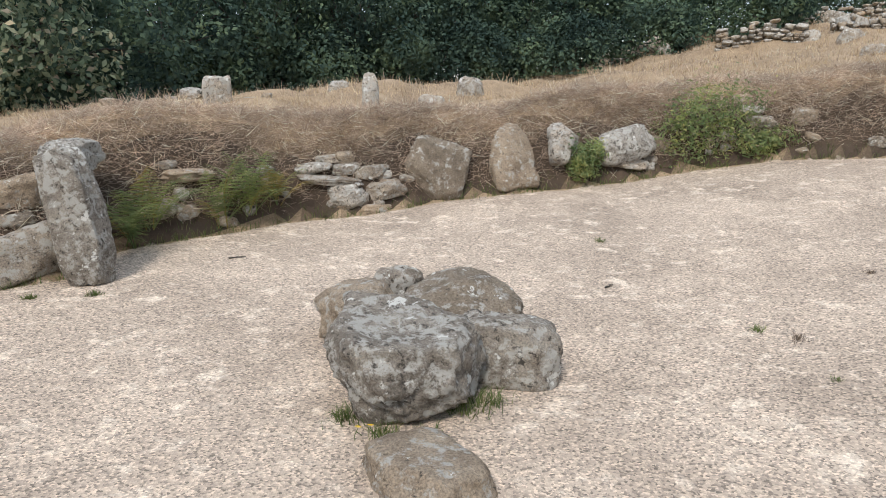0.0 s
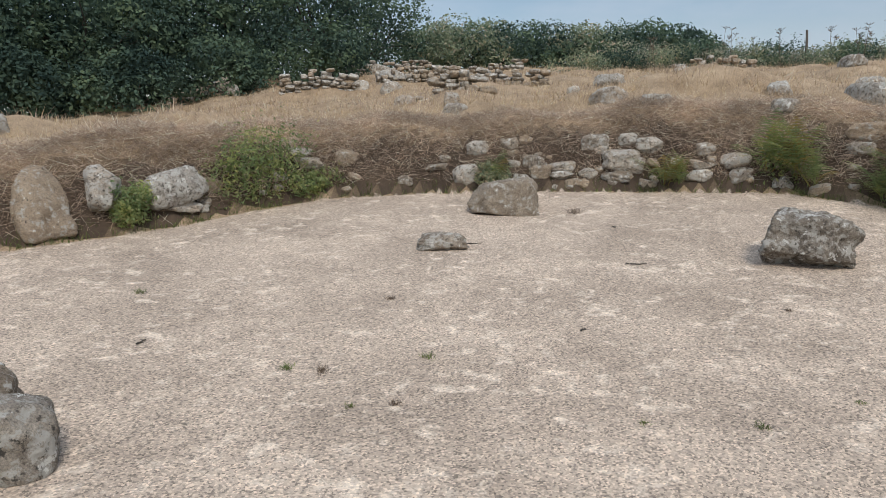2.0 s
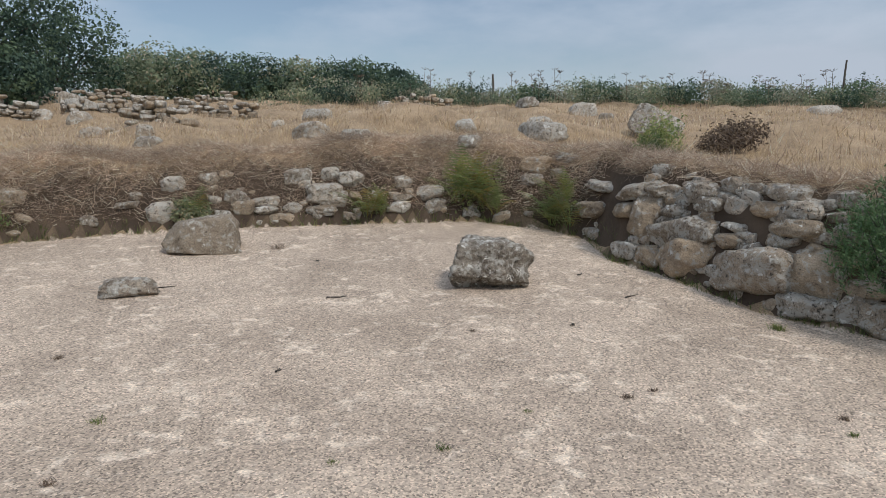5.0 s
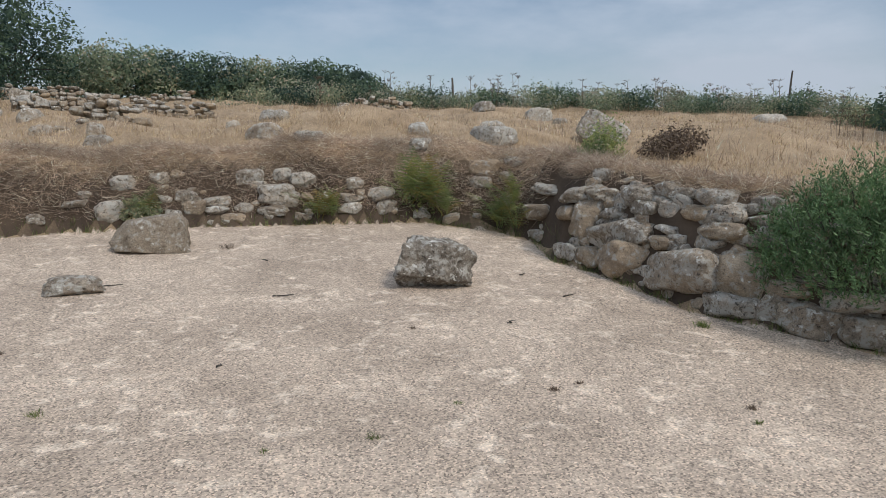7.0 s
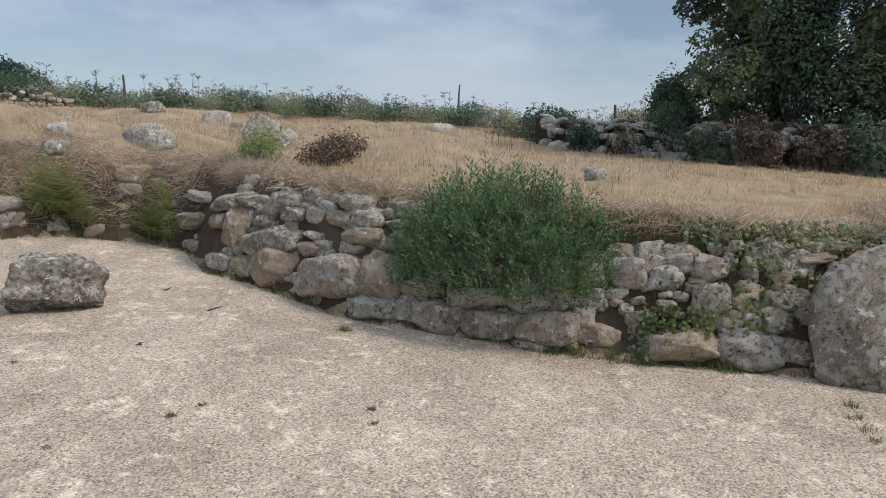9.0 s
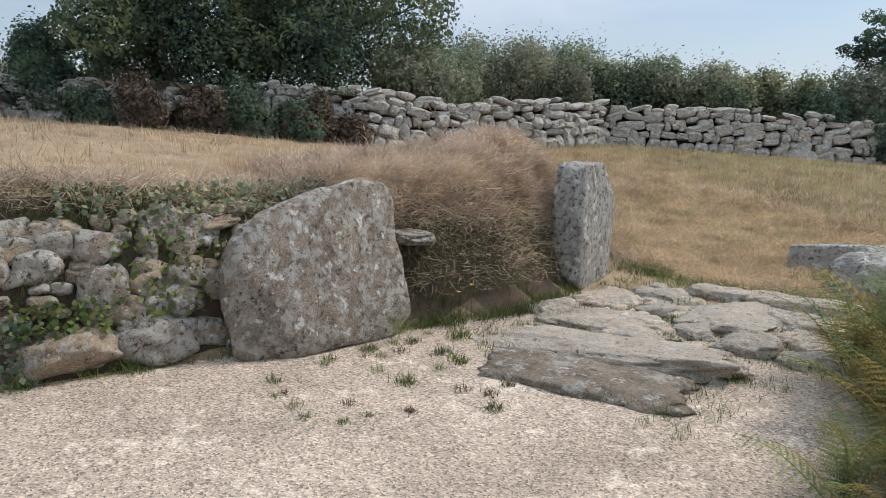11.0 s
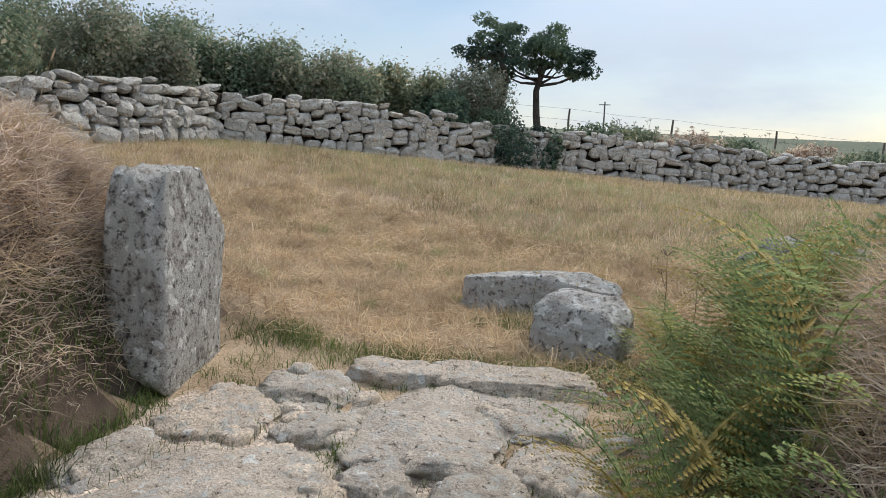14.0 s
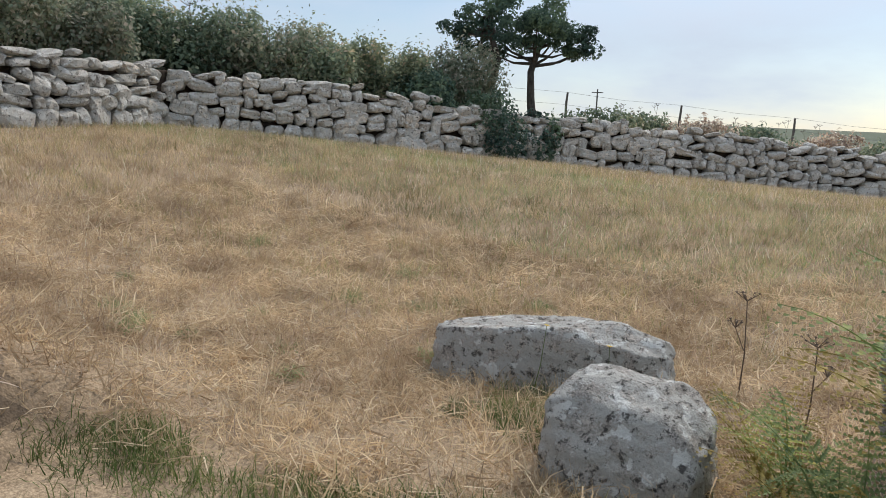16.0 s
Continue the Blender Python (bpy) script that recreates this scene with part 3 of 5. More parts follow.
# upright and loose boulders
boulder(-2.72, 5.25, (0.42, 0.36, 1.08), granite, "upright grey granite stone beside the gravel yard", 7, 10, 0.06, (-4, -7), 4.0, 7, 0.06, 0.1, (-0.12, 0), name="standing_stone")
boulder(-3.05, 5.95, (0.45, 0.4, 0.26), granite_pale, "lichened granite stone on the bank", 8, 5, 0.1, base=0.98)
for s, w, h, seed, top in ((6.39, 0.9, 0.84, 11, 0.15), (7.26, 0.76, 0.82, 12, 0.5), (7.86, 0.42, 0.5, 13, 0.2), (8.68, 0.78, 0.42, 14, 0.05)):
    bx, by, ba = on_bank(s)
    lift = {13: 0.28, 14: 0.22}.get(seed, 0.0)
    boulder(bx - math.sin(ba) * 0.12, by + math.cos(ba) * 0.12, (w, 0.4, h), granite_warm if seed < 13 else granite_pale, "large rounded granite boulder set against the bank", seed,
            math.degrees(ba), 0.04, (-8, {14: -12}.get(seed, 0)), 3.2, 7, 0.06, top, (0.06 if seed == 11 else 0, 0), "boulders along the bank", base=float(yard_height(np.array(bx), np.array(by))) + lift, slope=-0.5 if seed == 11 else 0.0)
boulder(-0.2, 3.34, (0.66, 0.7, 0.53), granite, "big lichened granite boulder lying on the gravel", 21, 12, 0.1, (6, 4), 2.7, 11, 0.09, -0.2, (-0.12, 0.1))
boulder(0.08, 4.15, (0.86, 0.85, 0.46), granite_warm, "flat-backed granite boulder in a cluster on gravel", 22, 24, 0.15, (4, 5), 3.5, 8, 0.06, 0.25)
boulder(-0.52, 4.2, (0.5, 0.55, 0.36), granite_warm, "small granite boulder in a cluster on gravel", 23, 40, 0.1, (0, -8))
boulder(-0.33, 4.72, (0.42, 0.22, 0.3), granite, "black-lichened rock in a cluster on gravel", 24, 8, 0.1)
boulder(0.34, 3.6, (0.55, 0.42, 0.36), granite, "blocky granite boulder in a cluster on gravel", 25, -6, 0.14, (0, 5), 5.0, 6, 0.06, 0.12)
boulder(-0.5, 3.78, (0.26, 0.4, 0.3), granite_warm, "small granite boulder in a cluster on gravel", 26, 15)
boulder(0.16, 3.82, (0.26, 0.22, 0.3), granite_pale, "small granite boulder in a cluster on gravel", 27, 15)
boulder(-0.1, 2.6, (0.42, 0.55, 0.2), granite_warm, "flat granite slab bedded in the gravel", 28, 35, 0.35, (2, 6), 5.0, 6, 0.04, 0.1)
boulder(5.72, 6.95, (0.86, 0.5, 0.56), granite_warm, "pale wedge-shaped granite boulder on gravel", 31, -42, 0.2, (0, 0), 6.0, 9, 0.05, 0.12, slope=0.4)
boulder(4.32, 6.12, (0.55, 0.36, 0.22), granite, "low flat granite stone in the gravel", 32, -30, 0.3)
boulder(6.62, 3.62, (0.85, 0.62, 0.52), granite, "craggy black-lichened granite boulder on gravel", 33, -40, 0.1, (0, 6), 3.6, 11, 0.12, 0.15)
# gateway stones
boulder(6.6, -3.28, (1.45, 0.5, 1.3), granite, "huge leaning granite slab at the end of the wall", 41, -92, 0.06, (-9, 0), 5.5, 8, 0.04, 0.2, (0.05, 0), name="leaning_slab", base=0.03, slope=0.5)
boulder(6.8, -6.24, (0.86, 0.36, 1.34), granite_spotted, "upright granite gatepost slab spotted with white lichen", 42, -69, 0.06, (3, 0), 8, 7, 0.035, 0.06, (0, 0), name="gate_slab", base=-0.04)
boulder(5.4, -8.8, (1.34, 0.42, 0.46), granite_spotted, "long lichened granite block lying in grass", 43, 8, 0.18, (0, 0), 5.0, 6, 0.05, 0.12)
boulder(4.84, -7.88, (0.68, 0.52, 0.52), granite_spotted, "squared lichened granite block at the field edge", 44, -6, 0.28, (0, 3), 4.5, 7, 0.06, 0.12)
boulder(3.5, -8.1, (1.0, 0.6, 0.72), granite_pale, "lichened granite upright behind bracken", 45, -30, 0.2)
lx, ly, la = on_bank(26.67)
boulder(lx - math.sin(la) * 0.1, ly + math.cos(la) * 0.1, (0.38, 0.3, 0.11), granite, "small ledge stone sticking out of the bank", 46, math.degrees(la), 0.5, (0, 5), name="ledge_stone", base=0.69)

# paving of the passage
paving = tagged(new("paving"), "worn granite paving slabs with grass in the joints", "paving", kind="structure")
SLABS = [(5.3, -4.82, 1.5, 0.46, 21, 0.2), (5.15, -4.36, 1.25, 0.55, 24, 0.1), (5.72, -5.46, 0.9, 0.6, 20, 0.13), (5.25, -6.33, 0.68, 0.8, 15, 0.15), (6.01, -6.44, 0.5, 0.42, 10, 0.11),
         (5.67, -6.86, 0.5, 0.3, 15, 0.16), (5.03, -7.07, 0.8, 0.32, 18, 0.15), (5.69, -6.1, 0.34, 0.4, 12, 0.1), (6.15, -5.94, 0.4, 0.5, 0, 0.1), (5.2, -5.73, 0.3, 0.3, 30, 0.12),
         (4.75, -5.82, 0.42, 0.42, 15, 0.14), (4.56, -6.2, 0.34, 0.35, -5, 0.1), (4.35, -5.8, 0.28, 0.28, -20, 0.12), (4.83, -6.65, 0.5, 0.42, 12, 0.1), (6.25, -5.35, 0.3, 0.4, -10, 0.1)]
for i, (x, y, w, d, turn, up) in enumerate(SLABS):
    ob = part("slab", rock("slab", 200 + i, granite_warm if i == 1 else granite_path, 5, 7.0, 12, 0.1, (w * 1.16, d * 1.22, 0.26)), paving)
    ob.matrix_world = pose(x, y, spot(x, y) + up * 0.5 - 0.13, 0.7 * math.sin(i * 2.1), 1.4 * math.cos(i * 1.7), turn)

pave_rnd = random.Random(23)
COBBLES = [rock("slab", 240 + i, granite_path, 3, 4.5, 10, 0.1) for i in range(6)]
for x, y in [(pave_rnd.uniform(4.3, 6.4), pave_rnd.uniform(-6.75, -5.1)) for _ in range(34)]:
    w = pave_rnd.uniform(0.09, 0.24)
    ob = part("slab", pave_rnd.choice(COBBLES), paving)
    ob.matrix_world = pose(x, y, spot(x, y) - 0.015, pave_rnd.uniform(-8, 8), pave_rnd.uniform(-8, 8), pave_rnd.uniform(0, 180)) @ Matrix.Diagonal((w, w * pave_rnd.uniform(0.6, 0.9), 0.13, 1))


# ---- field wall ----
def field_wall():
    rnd = random.Random(17)
    owner = tagged(new("wall_field"), "long dry-stone granite field wall with turf on top", "stone wall", kind="structure")
    seg = np.hypot(*np.diff(FIELD, axis=0).T)
    pos = np.concatenate([[0], np.cumsum(seg)])
    verts, faces = [], []
    core_v, core_f = [], []

    def at(s):
        x, y = np.interp(s, pos, FIELD[:, 0]), np.interp(s, pos, FIELD[:, 1])
        k = min(max(int(np.searchsorted(pos, s)) - 1, 0), len(seg) - 1)
        return x, y, math.atan2(FIELD[k + 1, 1] - FIELD[k, 1], FIELD[k + 1, 0] - FIELD[k, 0])

    z = 0.0
    course = 0
    heights = [0.27, 0.22, 0.2, 0.17, 0.16, 0.13]
    for h in heights:
        s = 0.3 + rnd.random() * 0.3
        while s < pos[-1] - 0.4:
            w = rnd.choice((0.16, 0.2, 0.26, 0.32, 0.4, 0.5)) * rnd.uniform(0.85, 1.15) * (1.15 if course == 0 else 1)
            x, y, a = at(s + w / 2)
            nx, ny = -math.sin(a), math.cos(a)
            base = float(hill_height(np.array(x - nx * 0.1), np.array(y - ny * 0.1)))
            ruin = 1.0 if s > 9 else 0.78
            hh = h * rnd.uniform(0.7, 1.6)
            if not (course >= 5 and rnd.random() < 0.35) and not (s < 9 and rnd.random() < 0.3):
                m = pose(x + nx * (0.1 + 0.03 * course + rnd.uniform(-0.03, 0.03)), y + ny * (0.1 + 0.03 * course), base + (z + h / 2) * ruin + rnd.uniform(-0.05, 0.05) - 0.04,
                         rnd.uniform(-12, 12), rnd.uniform(-17, 17), math.degrees(a) + rnd.uniform(-12, 12)) @ Matrix.Diagonal((w * 1.01 * rnd.choice((1, -1)), 0.34, hh * 0.98, 1))
                mesh = rnd.choice(CHUNKS)
                if 17.0 < s < 28.5 and (course < 5):
                    ob = part("stone", mesh, owner)
                    ob.matrix_world = m
                else:
                    k = len(verts)
                    mesh = COARSE[CHUNKS.index(mesh)]
                    verts.extend((m @ v.co)[:] for v in mesh.vertices)
                    faces.extend([k + j for j in p.vertices] for p in mesh.polygons)
            s += w * 1.01
        z += h
        course += 1
    part("stone_rest", mesh_from("stone_rest", verts, faces, granite_field), owner)["kind"] = "stuff"
    for i, s in enumerate(np.arange(0, pos[-1], 0.5)):
        x, y, a = at(s)
        nx, ny = -math.sin(a), math.cos(a)
        base = float(hill_height(np.array(x - nx * 0.1), np.array(y - ny * 0.1)))
        for d, up in ((0.16, -0.1), (0.3, 0.95), (0.75, 1.0), (0.8, -0.1)):
            core_v.append((x + nx * d, y + ny * d, base + up * (1.0 if s > 9 else 0.75)))
        if i:
            k = 4 * i
            core_f += [(k - 4 + j, k - 3 + j, k + 1 + j, k + j) for j in range(3)]
    part("earth_core", mesh_from("earth_core", core_v, core_f, soil), owner)


field_wall()


# ---- plants ----
def cloth(name, verts, faces, mat):
    """A mesh of many small triangles or quads from arrays."""
    me = bpy.data.meshes.new(name)
    k = faces.shape[1]
    me.vertices.add(len(verts)), me.vertices.foreach_set("co", verts.astype(np.float32).ravel())
    me.loops.add(faces.size), me.loops.foreach_set("vertex_index", faces.astype(np.int32).ravel())
    me.polygons.add(len(faces)), me.polygons.foreach_set("loop_start", np.arange(0, faces.size, k, dtype=np.int32))
    me.update(calc_edges=True)
    me.materials.append(mat)
    return me


def blade_mesh(name, x, y, z, tall, wide, bend, mat, seed, way=None, plain=False, tangle=False):
    """Bent blades of grass, five corners each. way: the azimuth that they lean to."""
    rnd = np.random.RandomState(seed)
    n = len(x)
    az = rnd.uniform(0, 2 * np.pi, n) if way is None else way + rnd.normal(0, 0.9, n)
    face = rnd.uniform(0, 2 * np.pi, n)
    lean = np.abs(rnd.normal(0, 1, n)) * bend + 0.1
    lean = np.minimum(lean, 2.2)
    ux, uy = np.cos(az), np.sin(az)
    sx, sy = np.cos(face) * wide / 2, np.sin(face) * wide / 2
    mh, ml = 0.55 * tall / np.sqrt(1 + 0.3 * lean ** 2), 0.32 * tall * lean
    th, tl = tall / np.sqrt(1 + lean ** 2), tall * lean / np.sqrt(1 + lean ** 2) * 1.1
    o = np.stack([x, y, z], 1)
    s = np.stack([sx, sy, 0 * sx], 1)
    mid = o + np.stack([ux * np.minimum(ml, tl * 0.6), uy * np.minimum(ml, tl * 0.6), mh], 1)
    tip = o + np.stack([ux * tl, uy * tl, th], 1)
    if tangle:
        u = rnd.normal(size=(n, 3)) * [1, 1, 0.6] + np.stack([0.5 * ux, 0.5 * uy, np.full(n, 0.3)], 1) * (0.3 if way is None else 1)
        u /= np.linalg.norm(u, axis=1)[:, None]
        s = np.cross(u, rnd.normal(size=(n, 3)))
        s *= (wide / 2 / np.linalg.norm(s, axis=1))[:, None]
        mid = o + u * (tall * 0.5)[:, None] + rnd.normal(0, 0.1, (n, 3)) * tall[:, None]
        tip = o + u * tall[:, None] - [0, 0, 0.02]
    if plain:
        return cloth(name, np.stack([o - s, o + s, tip], 1).reshape(-1, 3), np.arange(n * 3).reshape(-1, 3), mat)
    v = np.stack([o - s, o + s, mid - s * 0.7, mid + s * 0.7, tip], 1).reshape(-1, 3)
    b = np.arange(n)[:, None] * 5
    f = np.concatenate([b + [0, 1, 2], b + [1, 3, 2], b + [2, 3, 4]], 1).reshape(-1, 3)
    return cloth(name, v, f, mat)


def scatter(n, x0, x1, y0, y1, keep, seed, clump=0.0):
    rnd = np.random.RandomState(seed)
    xs, ys = [], []
    while sum(map(len, xs)) < n:
        x, y = rnd.uniform(x0, x1, n), rnd.uniform(y0, y1, n)
        if clump:
            m = max(n // 14, 1)
            cx, cy = rnd.uniform(x0, x1, m), rnd.uniform(y0, y1, m)
            pick = rnd.randint(0, m, n)
            x, y = cx[pick] + rnd.normal(0, clump, n), cy[pick] + rnd.normal(0, clump, n)
        ok = keep(x, y)
        xs.append(x[ok]), ys.append(y[ok])
        if not ok.any():
            break
    return np.concatenate(xs)[:n], np.concatenate(ys)[:n]


def downhill(x, y):
    e = 0.08
    return np.arctan2(land(x, y - e) - land(x, y + e), land(x - e, y) - land(x + e, y))


def rim(x, y):
    d, _ = to_line(x, y, YARD, True)
    return np.where(inside(x, y, YARD), -d, d)


def grass(name, label, n, box, keep, tall, wide, bend, mat, seed, clump=0.0, hang=False, sink=0.05, plain=False, puff=0.0, tangle=False):
    x, y = scatter(n, *box, keep, seed, clump)
    rnd = np.random.RandomState(seed + 1)
    h = rnd.uniform(*tall, len(x)) * rnd.uniform(0.7, 1.0, len(x))
    ob = new(name, blade_mesh(name, x, y, land(x, y) - sink + puff * rnd.rand(len(x)), h, rnd.uniform(*wide, len(x)), bend, mat, seed + 2, downhill(x, y) if hang else None, plain, tangle))
    return tagged(ob, label, "grass", kind="stuff")


def seen_bank(x, y):
    return ~((x < 1.5) & (y < 3.5)) & ~((y < -8.2))


def mound(x, y):
    return (y < -3.4) & (y > -8)


def off_wall(x, y):
    """Keeps growth off the stone face of the east wall."""
    return ~((x > 5.5) & (y < 3.4) & (y > -3.9) & (rim(x, y) < 0.33))


def field_side(x, y):
    d, side = to_line(x, y, FIELD)
    return d * side < -0.05


grass("bank_straw", "dry straw-coloured grass along the bank top", 62000, (-6, 12, -3.6, 12), lambda x, y: (rim(x, y) > 0.35) & (rim(x, y) < 2.4) & seen_bank(x, y) & off_wall(x, y),
      (0.07, 0.26), (0.004, 0.008), 1.2, straw, 301, 0.16, plain=True)
grass("bank_brush", "dead brown undergrowth hanging on the bank face", 95000, (-5, 11, 2.5, 11), lambda x, y: (rim(x, y) > 0.06) & (rim(x, y) < 1.15) & seen_bank(x, y) & off_wall(x, y),
      (0.1, 0.32), (0.003, 0.008), 1.3, brush, 311, 0.16, True, puff=0.14, tangle=True, plain=True)
grass("mound_brush", "tangled dead brush over the gateway mounds", 60000, (1.5, 9, -8, -3.4), lambda x, y: (rim(x, y) > np.where(x > 5, 0.2, 0.12)) & (rim(x, y) < 1.5) & mound(x, y) & (((x > 5) & (y > -6.9)) | ((x < 5) & (y < -4.6))),
      (0.08, 0.26), (0.003, 0.007), 1.3, mound_dead, 321, 0.05, True, puff=0.16, tangle=True)
grass("mound_straw", "long dry grass on the gateway mounds", 26000, (1.5, 10.5, -8, -3.2), lambda x, y: (rim(x, y) > 0.45) & (rim(x, y) < 2.6) & mound(x, y) & (((x > 5) & (y > -6.9)) | ((x < 5) & (y < -4.8))),
      (0.12, 0.36), (0.002, 0.0045), 0.9, straw, 331, 0.05)
grass("mound_drape", "long pale dead grass draped over the gateway mounds", 22000, (1.5, 9, -7.6, -3.5), lambda x, y: (rim(x, y) > 0.22) & (rim(x, y) < 0.8) & mound(x, y) & (((x > 5) & (y > -6.8)) | ((x < 5) & (y < -4.7))),
      (0.15, 0.36), (0.0022, 0.0045), 1.6, straw, 335, 0.06, True, puff=0.14, tangle=True)
grass("wall_top_grass", "dry grass overhanging the east wall", 16000, (6.5, 10, -4, 3.5), lambda x, y: (rim(x, y) > 0.3) & (rim(x, y) < 0.75),
      (0.1, 0.26), (0.003, 0.007), 1.4, brush, 341, 0.09, True, puff=0.1, tangle=True)
grass("hill_straw", "dry hillside grass beyond the bank", 70000, (-8, 30, -6, 30), lambda x, y: (rim(x, y) > 2.0) & (np.hypot(x, y) < 33) & (y > -0.9 * x + 6) & field_side(x, y),
      (0.1, 0.3), (0.01, 0.018), 1.0, straw, 351, 0.25, plain=True)
grass("hill_heather", "dark dead heather clumps on the hillside", 15000, (-4, 24, 0, 26), lambda x, y: (rim(x, y) > 0.8) & (np.hypot(x, y) < 26) & (y > -0.9 * x + 9) & (np.sin(1.3 * x + 0.4 * y) * np.sin(1.1 * y - 0.5 * x) > 0.15),
      (0.08, 0.24), (0.006, 0.012), 1.0, weed_brown, 357, 0.12, plain=True, tangle=True)
grass("hill_brush", "brown dead growth on the hillside", 34000, (-8, 30, -3, 30), lambda x, y: (rim(x, y) > 2.0) & (np.hypot(x, y) < 30) & (y > -0.9 * x + 8),
      (0.12, 0.32), (0.01, 0.02), 1.0, brush, 361, 0.14, plain=True)
grass("field_straw", "short dry grass of the field", 95000, (0, 13, -14, -6.9), lambda x, y: field_side(x, y) & ((rim(x, y) > 0.0) | (y < -7.05)),
      (0.06, 0.16), (0.004, 0.007), 1.3, straw, 371, 0.14, sink=0.02, plain=True)
grass("gate_straw", "flattened tangled dry grass inside the field gate", 42000, (3.2, 10, -11.5, -6.9), lambda x, y: field_side(x, y) & ((rim(x, y) > 0.0) | (y < -7.05)),
      (0.08, 0.26), (0.004, 0.009), 1.5, straw, 373, 0.07, sink=0.0, puff=0.05, tangle=True)
grass("field_meadow", "short half-green meadow grass of the field", 75000, (-5, 15, -27, -9), lambda x, y: field_side(x, y),
      (0.06, 0.16), (0.007, 0.013), 0.9, meadow, 381, 0.12, sink=0.03, plain=True)
grass("field_far_straw", "dry brown grass below the field wall", 30000, (-5, 17, -27, -4), lambda x, y: field_side(x, y) & (rim(x, y) > 2.2) & ((y < -15) | (x > 9)),
      (0.08, 0.2), (0.008, 0.014), 0.9, straw, 386, 0.15, sink=0.03, plain=True)
grass("field_green", "band of greener grass across the field", 60000, (-3, 14, -17.5, -10.8), lambda x, y: field_side(x, y) & (np.abs(y + 13.3 + 0.25 * (x - 6)) < 1.9),
      (0.06, 0.15), (0.007, 0.012), 1.0, meadow_green, 388, 0.3, sink=0.02, plain=True)
grass("field_tussocks", "uneven tussocks of bleached grass in the field", 60000, (1, 13, -14.5, -7.2), lambda x, y: field_side(x, y) & ((rim(x, y) > 0.1) | (y < -7.3)),
      (0.08, 0.24), (0.003, 0.006), 0.8, straw, 375, 0.045, sink=0.01, plain=True)
grass("field_brown", "dead brown grass tufts in the field", 36000, (1, 15, -21, -7.2), lambda x, y: field_side(x, y) & ((rim(x, y) > 0.1) | (y < -7.3)),
      (0.07, 0.2), (0.005, 0.01), 0.9, brush, 377, 0.06, sink=0.01, plain=True)
grass("meadow_tussocks", "half-green tufts across the field", 40000, (-3, 15, -20, -9.5), lambda x, y: field_side(x, y),
      (0.08, 0.2), (0.006, 0.011), 0.8, meadow, 379, 0.06, sink=0.01, plain=True)
grass("gate_green", "green grass along the edge of the paving", 9000, (4, 8, -9.2, -6.9), lambda x, y: ((np.abs(y + 7.2 - 0.3 * (x - 5.2)) < 0.22) & (x < 6.75)) | (np.hypot(x - 5.15, y + 8.3) < 0.42) | (np.hypot(x - 6.65, y + 7.0) < 0.3),
      (0.05, 0.17), (0.003, 0.006), 0.9, greenery, 391, 0.08, sink=0.02)
grass("joint_green", "green tufts in the paving joints", 8000, (4.1, 6.6, -7.2, -4.1), lambda x, y: rim(x, y) < -0.05, (0.05, 0.11), (0.003, 0.005), 0.9, greenery, 395, 0.035, sink=0.01)
grass("mound_foot", "dead grass and litter along the foot of the mounds", 9000, (3, 7.2, -7, -3.8), lambda x, y: (rim(x, y) > -0.1) & (rim(x, y) < 0.3) & (x < 4.4), (0.06, 0.2), (0.0025, 0.005), 1.3, brush, 396, 0.08, True, sink=0.0, puff=0.1, tangle=True)
grass("mound_green", "green grass and weeds at the foot of the mound", 4200, (6.2, 7.2, -6.3, -3.8), lambda x, y: (rim(x, y) > -0.12) & (rim(x, y) < 0.24), (0.05, 0.17), (0.004, 0.008), 1.0, greenery, 397, 0.1, sink=0.0)
grass("mound_face", "sparse dead stalks on the earth face of the mound", 8000, (6.2, 7.6, -6.6, -3.8), lambda x, y: (rim(x, y) > 0.05) & (rim(x, y) < 0.35), (0.06, 0.2), (0.003, 0.006), 1.3, brush, 396, 0.05, True, puff=0.1, tangle=True)
grass("slab_brush", "tangled dead brush leaning on the gate slab", 7000, (6.8, 7.6, -6.25, -5.2), lambda x, y: (rim(x, y) > 0.12) & (x > 6.72 + 0.35 * (y + 6.2)), (0.1, 0.28), (0.003, 0.006), 1.0, mound_dead, 394, 0.06, puff=0.1, tangle=True)
grass("foot_green", "green weeds along the foot of the walls", 9000, (-4, 9.5, -7, 9.5), lambda x, y: (rim(x, y) > -0.1) & (rim(x, y) < 0.06) & seen_bank(x, y), (0.05, 0.16), (0.004, 0.008), 0.9, greenery, 398, 0.05, sink=0.01)
grass("top_green", "green weeds creeping over the wall top", 8000, (6.4, 8.6, -3.4, -0.6), lambda x, y: (rim(x, y) > 0.08) & (rim(x, y) < 0.5), (0.04, 0.1), (0.006, 0.012), 1.2, greenery, 399, 0.09, True, sink=0.02)


